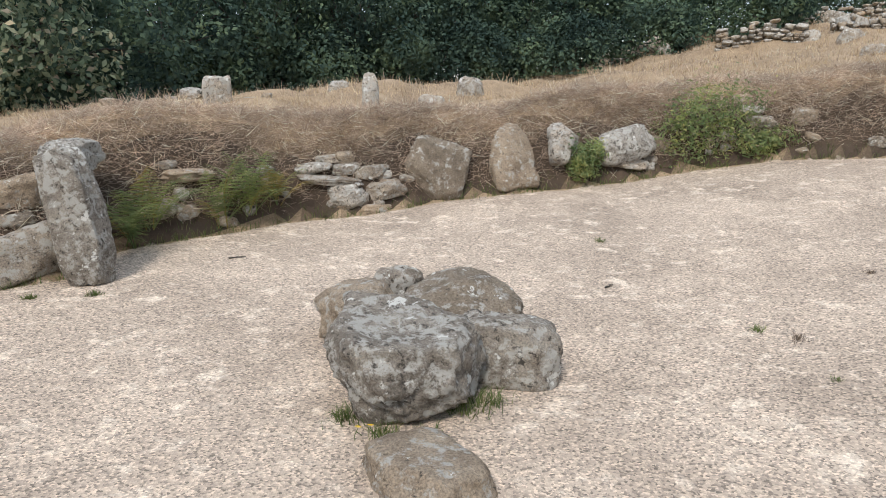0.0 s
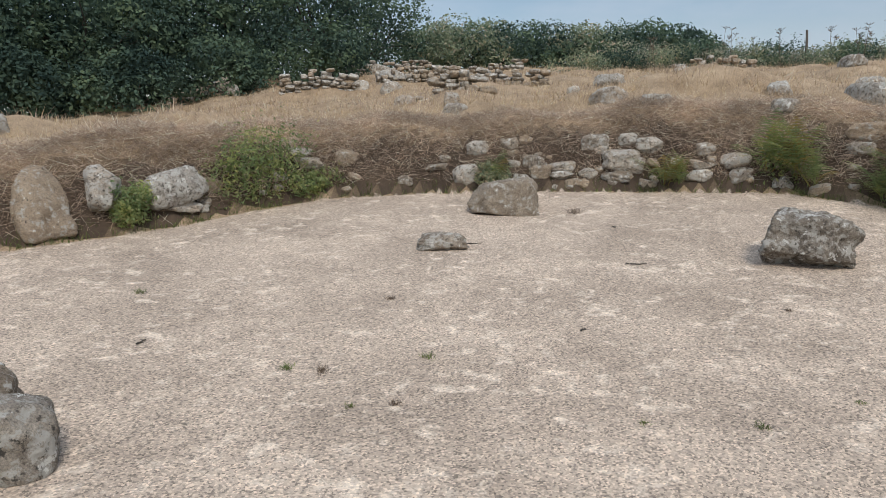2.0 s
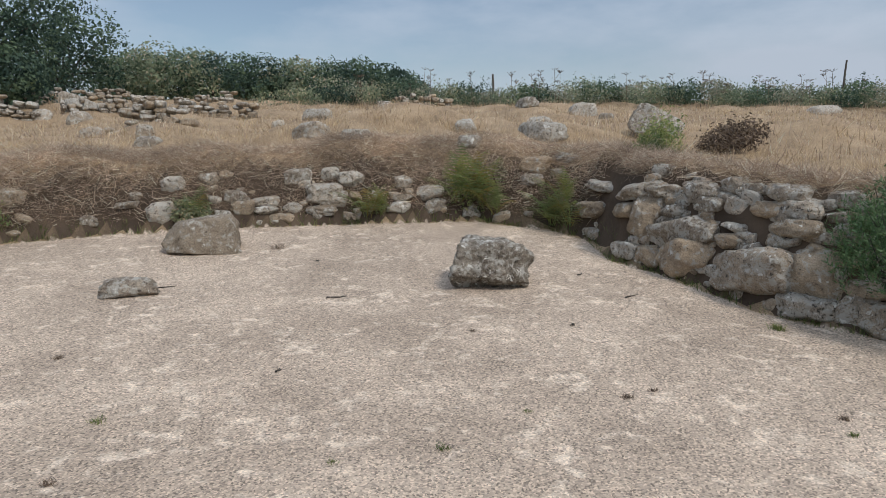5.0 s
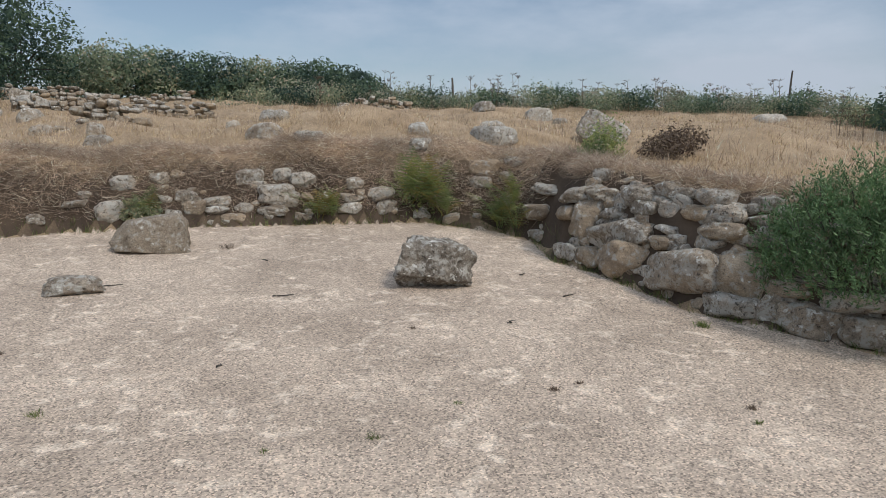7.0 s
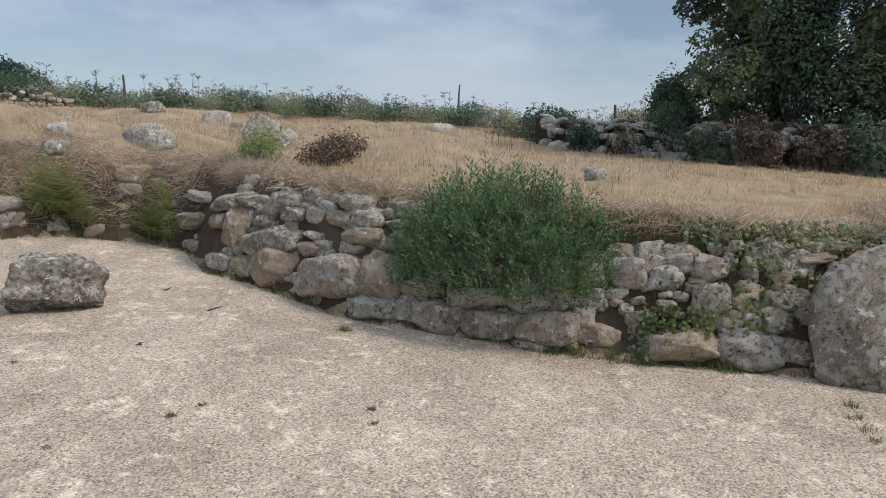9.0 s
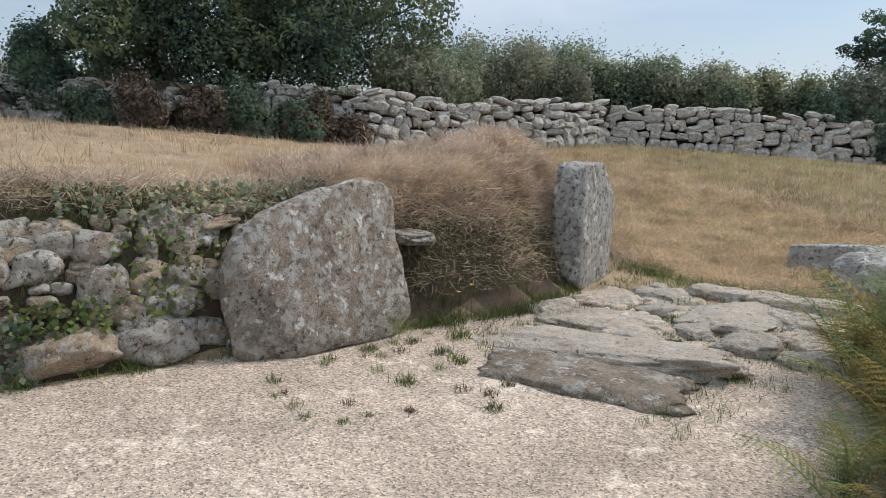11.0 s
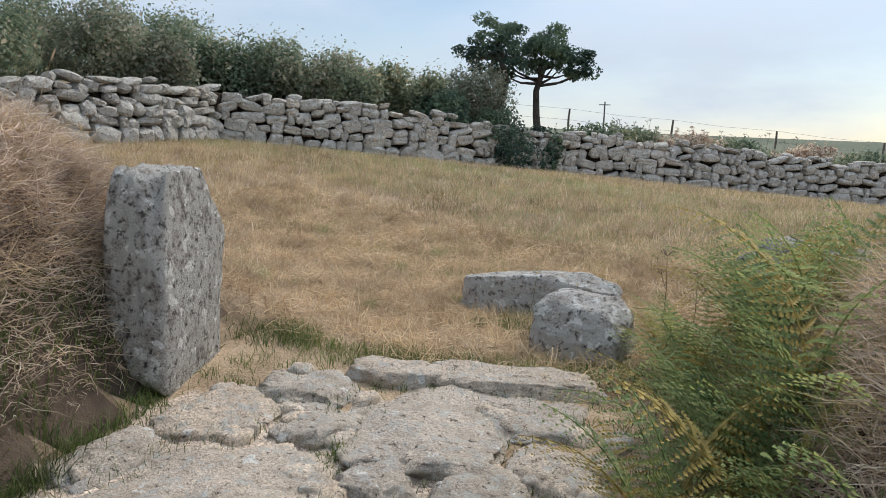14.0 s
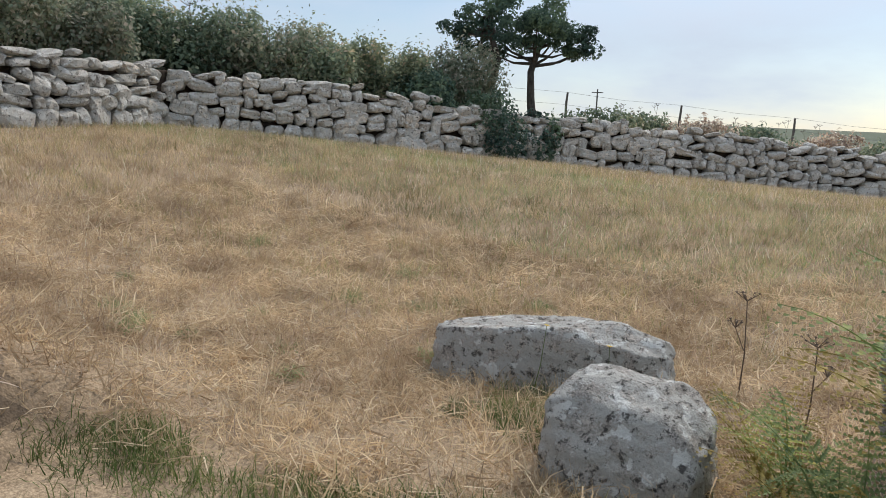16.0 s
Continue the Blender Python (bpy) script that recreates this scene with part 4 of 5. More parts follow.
def leaf_mesh(name, pos, out_dir, size, aspect, mat, seed):
    """Diamond leaves, each a folded quad, turned mostly outwards."""
    rnd = np.random.RandomState(seed)
    n = len(pos)
    d = out_dir + rnd.normal(0, 0.7, (n, 3))
    d /= np.linalg.norm(d, axis=1)[:, None] + 1e-9
    t = np.cross(d, rnd.normal(size=(n, 3)))
    t /= np.linalg.norm(t, axis=1)[:, None] + 1e-9
    b = np.cross(d, t)
    s = (size * rnd.uniform(0.6, 1.3, n))[:, None]
    v = np.stack([pos - t * s, pos + b * s * aspect + d * s * 0.2, pos + t * s, pos - b * s * aspect + d * s * 0.2], 1).reshape(-1, 3)
    f = np.arange(n)[:, None] * 4 + np.array([0, 1, 2, 3])
    return cloth(name, v, f, mat)


def tube(points, radii, sides=6):
    """Corners and faces of a tapering branch along points."""
    verts, faces = [], []
    for i, (p, r) in enumerate(zip(points, radii)):
        a = points[min(i + 1, len(points) - 1)] - points[max(i - 1, 0)]
        a = a.normalized() if a.length > 1e-6 else Vector((0, 0, 1))
        u = a.orthogonal().normalized()
        w = a.cross(u)
        verts += [p + (u * math.cos(k * math.tau / sides) + w * math.sin(k * math.tau / sides)) * r for k in range(sides)]
        if i:
            b = (i - 1) * sides
            faces += [(b + k, b + (k + 1) % sides, b + sides + (k + 1) % sides, b + sides + k) for k in range(sides)]
    return verts, faces


def lump(rnd, centre, radii, n):
    """Points near the skin of a rough lobe, and the way outwards."""
    d = rnd.normal(size=(n, 3))
    d /= np.linalg.norm(d, axis=1)[:, None]
    off = rnd.uniform(-99, 99, 3)
    k = np.array([noise.noise(Vector(p * 2.3 + off)) for p in d])
    keep = rnd.uniform(-0.55, 0.5, n) < k + 0.25
    r = (0.95 + 0.4 * k) * rnd.uniform(0.45, 1.06, n) ** 0.5
    return (centre + d * r[:, None] * radii)[keep], d[keep]


def branches(rnd, base, tips, thick):
    verts, faces = [], []
    for tip in tips:
        mid = base.lerp(tip, 0.5) + Vector((rnd.uniform(-0.15, 0.15), rnd.uniform(-0.15, 0.15), rnd.uniform(0, 0.2))) * (tip - base).length
        pts = [base.lerp(mid, k) for k in (0, 0.5)] + [mid.lerp(tip, k) for k in (0, 0.5, 1)]
        v, f = tube(pts, [thick * k for k in (1, 0.8, 0.6, 0.4, 0.15)], 5)
        faces += [[len(verts) + j for j in q] for q in f]
        verts += v
    return verts, faces


def shrub(x, y, w, d, h, mat, label, seed, count=3500, leaf=0.04, aspect=0.5, lobes=7, base=None, turn=0.0, name="shrub", category="shrub", group="", spikes=0):
    """A bush: stems, and a crown of many small leaves over several uneven lobes."""
    rnd = np.random.RandomState(seed)
    z = spot(x, y) - 0.05 if base is None else base
    owner = tagged(new(name), label, category, group)
    owner.matrix_world = pose(x, y, z, 0, 0, turn)
    pos, way, tips = [], [], []
    for i in range(lobes):
        a, r = rnd.uniform(0, math.tau), rnd.uniform(0.08, 0.8) ** 0.8 * (1.05 - 0.5 * i / lobes)
        up = (i + rnd.uniform(0, 0.9)) / lobes * 0.56 + 0.12
        c = np.array([math.cos(a) * r * w / 2, math.sin(a) * r * d / 2, h * up])
        k = 3.3 / lobes ** 0.5
        rad = np.array([w * rnd.uniform(0.18, 0.3) * k, d * rnd.uniform(0.2, 0.32) * k, h * min(rnd.uniform(0.28, 0.4), 0.95 - up)])
        p, o = lump(rnd, c, rad, count // lobes)
        pos.append(p), way.append(o), tips.append(Vector(c))
    pos, way = np.concatenate(pos), np.concatenate(way)
    if spikes:
        k = rnd.randint(0, len(pos), spikes)
        for j in range(6):
            pos = np.concatenate([pos, pos[k] + np.stack([rnd.normal(0, 0.05, spikes) * h, rnd.normal(0, 0.05, spikes) * h, 0.05 * h * j + rnd.uniform(0, 0.05, spikes)], 1)])
            way = np.concatenate([way, way[k]])
    pos[:, 2] = np.maximum(pos[:, 2], 0.02)
    part("foliage", leaf_mesh("foliage", pos, way + np.array([0, 0, 0.4]), leaf, aspect, mat, seed + 1), owner)
    v, f = branches(random.Random(seed), Vector((0, 0, -0.1)), tips, 0.009 * max(h, 0.6))
    part("stem", mesh_from("stem", v, f, bark), owner)
    return owner


def tree(x, y, h, w, mat, label, seed, count=9000, leaf=0.13, low=0.15, lobes=12, group="", lean=(0, 0), name="tree", trunk=0.16, flat=1.0):
    """A tree: tapered trunk, limbs to every lobe, and a gappy crown of leaves."""
    rnd = np.random.RandomState(seed)
    owner = tagged(new(name), label, "tree", group)
    owner.matrix_world = pose(x, y, spot(x, y) - 0.1)
    pos, way, tips = [], [], []
    for i in range(lobes):
        a, r = i * 2.4 + rnd.uniform(-0.4, 0.4), rnd.uniform(0.1, 1.0) ** 0.6 * 0.98
        up = low + (1 - low) * (0.1 + 0.72 * (i + rnd.uniform(0, 0.9)) / lobes)
        slim = 1 - 0.55 * max(0, up - 0.55)
        c = np.array([math.cos(a) * r * w / 2 * slim + lean[0] * up, math.sin(a) * r * w / 2 * slim + lean[1] * up, h * up])
        s = rnd.uniform(0.75, 1.25) / lobes ** 0.5
        p, o = lump(rnd, c, np.array([w * s, w * s, min(w * s * 0.8 * flat, h * (1.04 - up))]), count // lobes)
        pos.append(p), way.append(o), tips.append(Vector(c))
    pos, way = np.concatenate(pos), np.concatenate(way)
    part("crown", leaf_mesh("crown", pos, way + np.array([0, 0, 0.5]), leaf, 0.55, mat, seed + 1), owner)
    fork = Vector((lean[0] * 0.25, lean[1] * 0.25, h * max(low, 0.22)))
    v, f = tube([Vector((0, 0, 0)), fork * 0.5 + Vector((0.05, 0.03, 0)), fork], [trunk * 1.25, trunk, trunk * 0.8], 8)
    v2, f2 = branches(random.Random(seed), fork, tips[::max(1, len(tips) // 12)], trunk * 0.34)
    part("trunk", mesh_from("trunk", v + v2, f + [[len(v) + j for j in q] for q in f2], bark, True), owner)
    return owner


def polar(heading, dist, ox=0.4, oy=0.0):
    return ox + dist * math.sin(radians(heading)), oy + dist * math.cos(radians(heading))


# the wood north of the ruins
for i, (heading, dist, h, w, n) in enumerate(((-36, 17, 5.2, 6.5, 9000), (-29, 19, 5.6, 5.5, 9000), (-21, 23, 6.5, 6.5, 9000), (-14, 24, 6.6, 6.5, 9000), (-7, 25, 6.2, 6.5, 9000), (0, 27, 6.0, 6.5, 9000),
                                             (6, 28, 5.6, 6.5, 9000), (12, 30, 5.4, 6.5, 8000), (17, 31, 5.6, 6.5, 9000), (22.5, 31, 6.6, 6.2, 11000), (27, 36, 4.6, 5.0, 7000))):
    tx, ty = polar(heading, dist)
    tree(tx, ty, h, w, thicket if i == 0 else woodland, "dark green broadleaf tree at the edge of the wood" if i else "grey-green willow at the edge of the wood", 500 + i, int(n * 1.7), 0.082, -0.02, 34, "trees of the wood")
for i in range(6):
    tx, ty = polar(-36 + i * 9.5, 27 + i)
    tree(tx, ty, 6.4, 9.0, woodland, "dark tree deep in the wood", 525 + i, 5500, 0.2, -0.02, 26, "trees deep in the wood")
for i in range(9):
    heading = -34 + i * 7.2
    tx, ty = polar(heading, 20.5 + 0.11 * (heading + 34))
    shrub(tx, ty, 4.6, 2.4, 2.2, woodland, "dark undergrowth below the trees of the wood", 540 + i, 6000, 0.075, 0.55, 14, group="undergrowth of the wood")
# low wind-cut trees along the hilltop
for i, (heading, dist, h, w) in enumerate(((33, 37, 3.0, 4.8), (36.5, 38, 2.9, 4.8), (40, 39, 2.8, 4.8), (43.5, 39, 2.8, 4.6), (46.5, 39, 2.6, 4.6), (49.5, 38, 2.2, 4.4), (31, 40, 3.3, 4.8))):
    tx, ty = polar(heading, dist, 0.7)
    tree(tx, ty, h, w, woodland if i % 3 else thicket, "low wind-cut tree on the hilltop", 560 + i, 9000, 0.085, 0.05, 22, "hilltop trees", (0.5, 0.3), trunk=0.1, flat=0.8)
for i, heading in enumerate(np.arange(43, 100, 1.8)):
    dist = 27.5 - 0.03 * (heading - 44) + (i % 3) * 0.7
    tx, ty = polar(heading, dist, 0.9, -0.5)
    shrub(tx, ty, 4.2, 1.5, 0.8 + 0.3 * (i * 7 % 5) / 5, (thicket, bracken_scrub, woodland)[(i * 5) % 3], "scrub of bramble and dry weeds on the skyline", 580 + i, 2600, 0.05, 0.45, 7, group="skyline scrub", spikes=60)
tx, ty = polar(88.5, 22.5, 1, -0.7)
shrub(tx, ty, 2.6, 2.0, 1.35, woodland, "rounded dark green bush on the hilltop", 610, 4500, 0.06, 0.5, 9)
# trees and hedge behind the field wall
tree(19.2, -5.7, 6.3, 5.4, tree_lit, "large dense dark tree behind the field wall", 620, 60000, 0.062, -0.06, 60, trunk=0.2)
tree(18.0, -9.3, 6.2, 6.0, tree_lit, "large open-crowned dark tree behind the field wall", 622, 48000, 0.06, 0.02, 44, trunk=0.2)
for i, (x, y, w, h) in enumerate(((16.6, -11.4, 3.4, 1.6), (16.2, -13.6, 3.4, 1.8), (15.9, -15.6, 3.2, 1.8), (14.3, -16.6, 2.8, 1.6), (13.2, -17.6, 2.4, 1.5), (12.2, -18.5, 2.2, 1.35), (11.3, -19.4, 2.0, 1.3), (10.6, -20.3, 2.2, 1.6), (18.4, -14, 4, 2.0), (17.8, -17, 4, 2.2))):
    shrub(x, y, w, w * 0.75, h, (thicket, bracken_scrub, thicket)[i % 3], "bramble and blackthorn hedge on the field bank", 640 + i, 13000, 0.045, 0.5, 20, group="field hedge", spikes=90)
for i, (x, y, w, h) in enumerate(((17.9, -5.6, 4.8, 3.3), (20.2, -3.4, 2.4, 1.6), (18.0, -7.4, 4.0, 3.2), (16.6, -8.2, 3.6, 2.2), (15.9, -10.2, 3.2, 1.3), (17.2, -10.9, 3.4, 1.6), (15.0, -14.2, 2.0, 1.2), (14.9, -15.9, 2.2, 1.4), (13.7, -16.6, 2.0, 1.1), (12.6, -17.6, 2.0, 1.1))):
    shrub(x, y, w, w * 0.7, h, woodland if i < 4 else (bracken_scrub, thicket)[i % 2], "dense thicket below the trees on the field bank", 740 + i, 7000, 0.05, 0.55, 16, group="field hedge", spikes=60)
shrub(10.75, -18.7, 1.6, 1.4, 1.35, woodland, "dark ivy-clad bush against the field wall", 660, 9000, 0.04, 0.6, 9, base=1.3)
shrub(9.45, -19.35, 1.7, 1.3, 1.5, woodland, "dark ivy-clad bush against the field wall", 662, 8000, 0.04, 0.6, 10, base=0.8)
for i, (x, y, w, h) in enumerate(((20.2, -2.0, 2.4, 0.9), (18.4, -3.6, 2.6, 0.8), (17.0, -5.4, 2.6, 1.0), (16.0, -6.9, 2.4, 0.9), (15.3, -7.9, 1.6, 0.8), (19.3, -2.9, 2.2, 1.3), (17.6, -4.5, 2.4, 1.3), (16.4, -6.1, 2.0, 1.3), (15.6, -7.2, 1.6, 1.1), (21.0, -1.0, 2.0, 0.9))):
    shrub(x - 0.35, y - 0.25, w, 0.9, h, (weed_brown, woodland)[i % 2], "dark brambles sprawling over the ruined field wall", 780 + i, 3600, 0.045, 0.5, 9, group="wall brambles", spikes=50)
shrub(8.85, -20.4, 1.0, 0.8, 1.2, woodland, "dark bush at the foot of the hawthorns", 661, 3000, 0.055, 0.6, 7, base=0.75)
for i, (x, y) in enumerate(((6.9, -22.4), (5.6, -22.9), (4.3, -23.6), (2.9, -24.4), (1.4, -25.2), (0, -26.2), (7.7, -22.0))):
    shrub(x, y, 1.8, 1.0, 0.55, (thicket, brush)[i % 2], "low bramble and dry weeds along the wall top", 670 + i, 1500, 0.05, 0.5, 6, group="wall-top weeds", spikes=40)


def hawthorn(x, y, bends, h, w, label, seed, lean, count):
    """A wind-bent tree: one crooked bare trunk, forked limbs, and thin flat layers of leaves streaming to leeward."""
    rnd = np.random.RandomState(seed)
    owner = tagged(new("hawthorn"), label, "tree", "wind-swept hawthorns")
    owner.matrix_world = pose(x, y, spot(x, y) - 0.1)
    pts = [Vector((bx, by, bz * h)) for bx, by, bz in bends]
    v, f = tube(pts, [0.11 - 0.014 * k for k in range(len(pts))], 8)
    pos, way = [], []
    for i in range(44):
        out_by, side = rnd.uniform(-0.5, 0.55) * w, rnd.uniform(-0.32, 0.32) * w
        top = 1.0 - 0.22 * abs(out_by / w - 0.05) * 2
        c = np.array([lean[0] * out_by - lean[1] * side, lean[1] * out_by + lean[0] * side, h * (top - rnd.uniform(0.02, 0.27) - 0.08 * (i % 3 == 0))]) + np.array([pts[-1].x, pts[-1].y, 0])
        p, o = lump(rnd, c, np.array([0.13, 0.13, 0.085]) * w * rnd.uniform(0.5, 1.25), count // 44)
        pos.append(p), way.append(o)
        if i % 3 == 0:
            root = pts[-1].lerp(pts[-2], rnd.uniform(0, 1))
            v2, f2 = tube([root, root.lerp(Vector(c), 0.5) + Vector((0, 0, -0.08)), Vector(c)], [0.045, 0.028, 0.01], 5)
            part("limb", mesh_from("limb", v2, f2, bark, True), owner)
    part("crown", leaf_mesh("crown", np.concatenate(pos), np.concatenate(way) + np.array([0, 0, 0.5]), 0.042, 0.55, woodland, seed + 1), owner)
    part("trunk", mesh_from("trunk", v, f, bark, True), owner)
    return owner


hawthorn(10.2, -21.2, ((0, 0, 0), (0.05, 0, 0.25), (-0.1, 0.05, 0.45), (0.12, 0, 0.62), (0.15, 0, 0.78)), 3.15, 2.1, "thin hawthorn with a crooked trunk and flat crown", 690, (0.92, -0.4), 9000)
hawthorn(9.35, -21.7, ((0, 0, 0), (0.08, 0, 0.2), (0.1, 0.05, 0.4), (-0.05, 0, 0.58)), 3.1, 2.3, "bushy wind-swept hawthorn leaning from the sea wind", 693, (0.92, -0.4), 14000)


# ---- ferns ----
def frond_mesh(name, seed, mat):
    """One bracken frond a unit long: an arching stalk with toothed side leaflets."""
    rnd = random.Random(seed)
    verts, faces = [], []

    def arch(u):
        return Vector((u * 0.92, 0, 0.42 * math.sin(u * 2.0) * 0.8))

    pts = [arch(k / 10) for k in range(11)]
    v, f = tube(pts, [0.008 * (1 - 0.08 * k) for k in range(11)], 3)
    verts += v
    faces += [list(q) for q in f]
    n = 13
    for k in range(n):
        u = 0.2 + 0.78 * k / (n - 1)
        p = arch(u)
        ahead = (arch(u + 0.02) - p).normalized()
        reach = 0.3 * (1 - ((u - 0.2) / 0.82)) ** 0.8 * min(1, 0.55 + (u - 0.2) * 4) + 0.018
        for side in (-1, 1):
            way = (Vector((0, side, 0)) + ahead * 0.45 + Vector((0, 0, rnd.uniform(-0.25, 0.05)))).normalized()
            across = way.cross(Vector((0, 0, 1))).normalized() * side
            teeth = max(3, int(reach / 0.024))
            for t in range(teeth):
                w0, w1 = t / teeth, (t + 1) / teeth
                a, b = p + way * reach * w0, p + way * reach * w1
                droop = Vector((0, 0, -0.05 * w1 * w1))
                tip_len = 0.026 * (1 - 0.8 * w0) * (0.5 + reach * 2)
                mid = a.lerp(b, 0.7)
                for s in (-1, 1):
                    i = len(verts)
                    verts += [a + droop, b + droop, mid + across * tip_len * s + droop + Vector((0, 0, 0.006))]
                    faces.append([i, i + 1, i + 2])
    return mesh_from(name, verts, faces, mat)


FRONDS = [frond_mesh("frond", 900 + i, fern_green) for i in range(4)]
FRONDS_BROWN = [frond_mesh("frond", 910 + i, fern_brown) for i in range(2)]


def fern(x, y, size, seed, label="green bracken fern growing from the bank", count=11, base=None, lean=None, brown=0.15):
    rnd = random.Random(seed)
    owner = tagged(new("fern"), label, "fern", "bracken ferns")
    owner.matrix_world = pose(x, y, (spot(x, y) if base is None else base) - 0.02)
    for k in range(count):
        turn = lean + rnd.uniform(-80, 80) if lean is not None else k * 360 / count + rnd.uniform(-18, 18)
        ob = part("frond", rnd.choice(FRONDS_BROWN if rnd.random() < brown else FRONDS), owner)
        s = size * rnd.uniform(0.65, 1.1)
        ob.matrix_local = pose(rnd.uniform(-0.05, 0.05), rnd.uniform(-0.05, 0.05), 0, rnd.uniform(-12, 12), -rnd.uniform(8, 58), turn) @ Matrix.Diagonal((s, s, s, 1))
    return owner


def bank_fern(s, out_by, size, seed, **more):
    x, y, a = on_bank(s)
    fern(x - math.sin(a) * out_by, y + math.cos(a) * out_by, size, seed, lean=math.degrees(a) - 90, **more)


for i, (s, o, size) in enumerate(((2.95, 0.0, 0.8), (3.15, 0.05, 0.7), (3.85, 0.02, 0.75), (4.15, 0.05, 0.75), (4.45, 0.08, 0.65), (13.05, 0.05, 0.5), (15.25, 0.03, 0.6), (15.45, 0.03, 0.55),
                                  (16.5, 0.12, 0.8), (16.8, 0.1, 0.8), (17.0, 0.05, 0.65), (17.8, 0.02, 0.65), (18.1, 0.02, 0.6), (17.95, 0.12, 0.6))):
    bank_fern(s, o, size, 950 + i)
for i, (x, y, size) in enumerate(((4.05, -5.75, 0.75), (3.95, -6.3, 0.8), (4.05, -6.9, 0.75), (4.1, -7.5, 0.7), (3.65, -5.9, 0.8), (3.55, -6.6, 0.85), (3.6, -5.15, 0.65), (3.3, -4.6, 0.65), (3.0, -4.2, 0.6), (3.35, -4.1, 0.5), (3.25, -4.7, 0.55), (3.6, -5.2, 0.6), (3.7, -7.3, 0.8), (4.3, -7.9, 0.6))):
    fern(x, y, size, 980 + i, "tall green bracken fern beside the passage", 14, brown=0.3)
fern_rnd = random.Random(41)
for i in range(20):
    t = i / 19
    fern(3.85 - 0.1 * t + fern_rnd.uniform(-0.5, 0.05), -5.4 - 2.6 * t, fern_rnd.uniform(0.6, 0.95), 1400 + i, "tall green bracken fern beside the passage", 12, base=spot(3.85 - 0.1 * t, -5.4 - 2.6 * t) + 0.05, brown=0.2)
for i, (x, y) in enumerate(((3.3, -4.7), (3.15, -4.5), (3.4, -4.95), (2.95, -4.3))):
    fern(x, y, 0.5, 1430 + i, "yellowing bracken fern at the path edge", 12, brown=0.75)
fern(6.35, -3.85, 0.32, 995, "small fern below the leaning slab", 9, brown=0)
for i, (s, o, w, h, mat, lab) in enumerate(((8.15, 0.1, 0.65, 0.55, fern_green, "yellow-green bush between bank boulders"), (9.85, 0.12, 1.9, 1.15, fern_green, "broad yellow-green bush on the bank face"), (10.6, 0.1, 0.9, 0.45, fern_green, "low green bush at the foot of the bank"),
                                            (13.0, 0.2, 0.7, 0.4, thicket, "low green shrub among wall stones"), (16.7, 0.35, 1.0, 0.7, fern_green, "green shrub on the bank wall"))):
    x, y, a = on_bank(s)
    shrub(x - math.sin(a) * o, y + math.cos(a) * o, w, 0.7, h, mat, lab, 700 + i, 5200, 0.028, 0.35, 8, turn=math.degrees(a), base=float(yard_height(np.array(x), np.array(y))) + 0.02, spikes=70)
shrub(9.65, 3.0, 0.75, 0.6, 0.8, fern_green, "upright yellow-green broom bush on the bank", 720, 4200, 0.026, 0.3, 8, base=spot(9.65, 3.0) - 0.25, spikes=120)
shrub(10.5, 2.4, 1.8, 1.0, 0.5, weed_brown, "dark heathery dead brush on the bank", 721, 3800, 0.03, 0.35, 8, spikes=60)


def needle_bush(x, y, z, w, d, h, turn, seed, label):
    """An evergreen with upright shoots, each ringed with needles."""
    rnd = np.random.RandomState(seed)
    owner = tagged(new("evergreen_bush"), label, "shrub")
    owner.matrix_world = pose(x, y, z, 0, 0, turn)
    pos, way, stems_v, stems_f = [], [], [], []
    for _ in range(1500):
        a, r = rnd.uniform(0, math.tau), rnd.uniform(0, 1) ** 0.5
        root = np.array([math.cos(a) * r * w / 2, math.sin(a) * r * d / 2, 0])
        dome = math.sqrt(max(0, 1 - r * r))
        foot = root + np.array([0, 0, h * (0.0 + 0.76 * dome * rnd.uniform(0.2, 1)) - 0.12 * max(0, -math.sin(a)) * r * h])
        lean = np.array([math.cos(a) * 0.55 * r, math.sin(a) * 0.55 * r - 0.15 * rnd.rand(), 1.0]) + rnd.normal(0, 0.18, 3)
        lean /= np.linalg.norm(lean)
        length = rnd.uniform(0.14, 0.3)
        t = np.linspace(0, 1, 26)
        ring = rnd.normal(size=(26, 3))
        ring -= (ring @ lean)[:, None] * lean
        ring /= np.linalg.norm(ring, axis=1)[:, None]
        pos.append(foot + lean * (t * length)[:, None] + ring * 0.016)
        way.append(ring + lean * 0.9)
        if rnd.rand() < 0.08:
            v, f = tube([Vector(root * 0.5), Vector(foot), Vector(foot + lean * length)], [0.008, 0.005, 0.002], 4)
            stems_f += [[len(stems_v) + j for j in q] for q in f]
            stems_v += v
    pos, way = np.concatenate(pos), np.concatenate(way)
    n = len(pos)
    way /= np.linalg.norm(way, axis=1)[:, None]
    t = np.cross(way, rnd.normal(size=(n, 3)))
    t /= np.linalg.norm(t, axis=1)[:, None]
    s = rnd.uniform(0.028, 0.05, n)[:, None]
    v = np.stack([pos - t * 0.0065, pos + t * 0.0065, pos + way * s], 1).reshape(-1, 3)
    part("needles", cloth("needles", v, np.arange(n * 3).reshape(-1, 3), rosemary), owner)
    part("stem", mesh_from("stem", stems_v, stems_f, bark), owner)
    return owner


bx, by, ba = on_bank(22.75)
needle_bush(bx - math.sin(ba) * 0.25, by + math.cos(ba) * 0.25, 0.5, 1.95, 1.15, 1.2, math.degrees(ba), 730, "dense dark green evergreen bush growing over the wall")


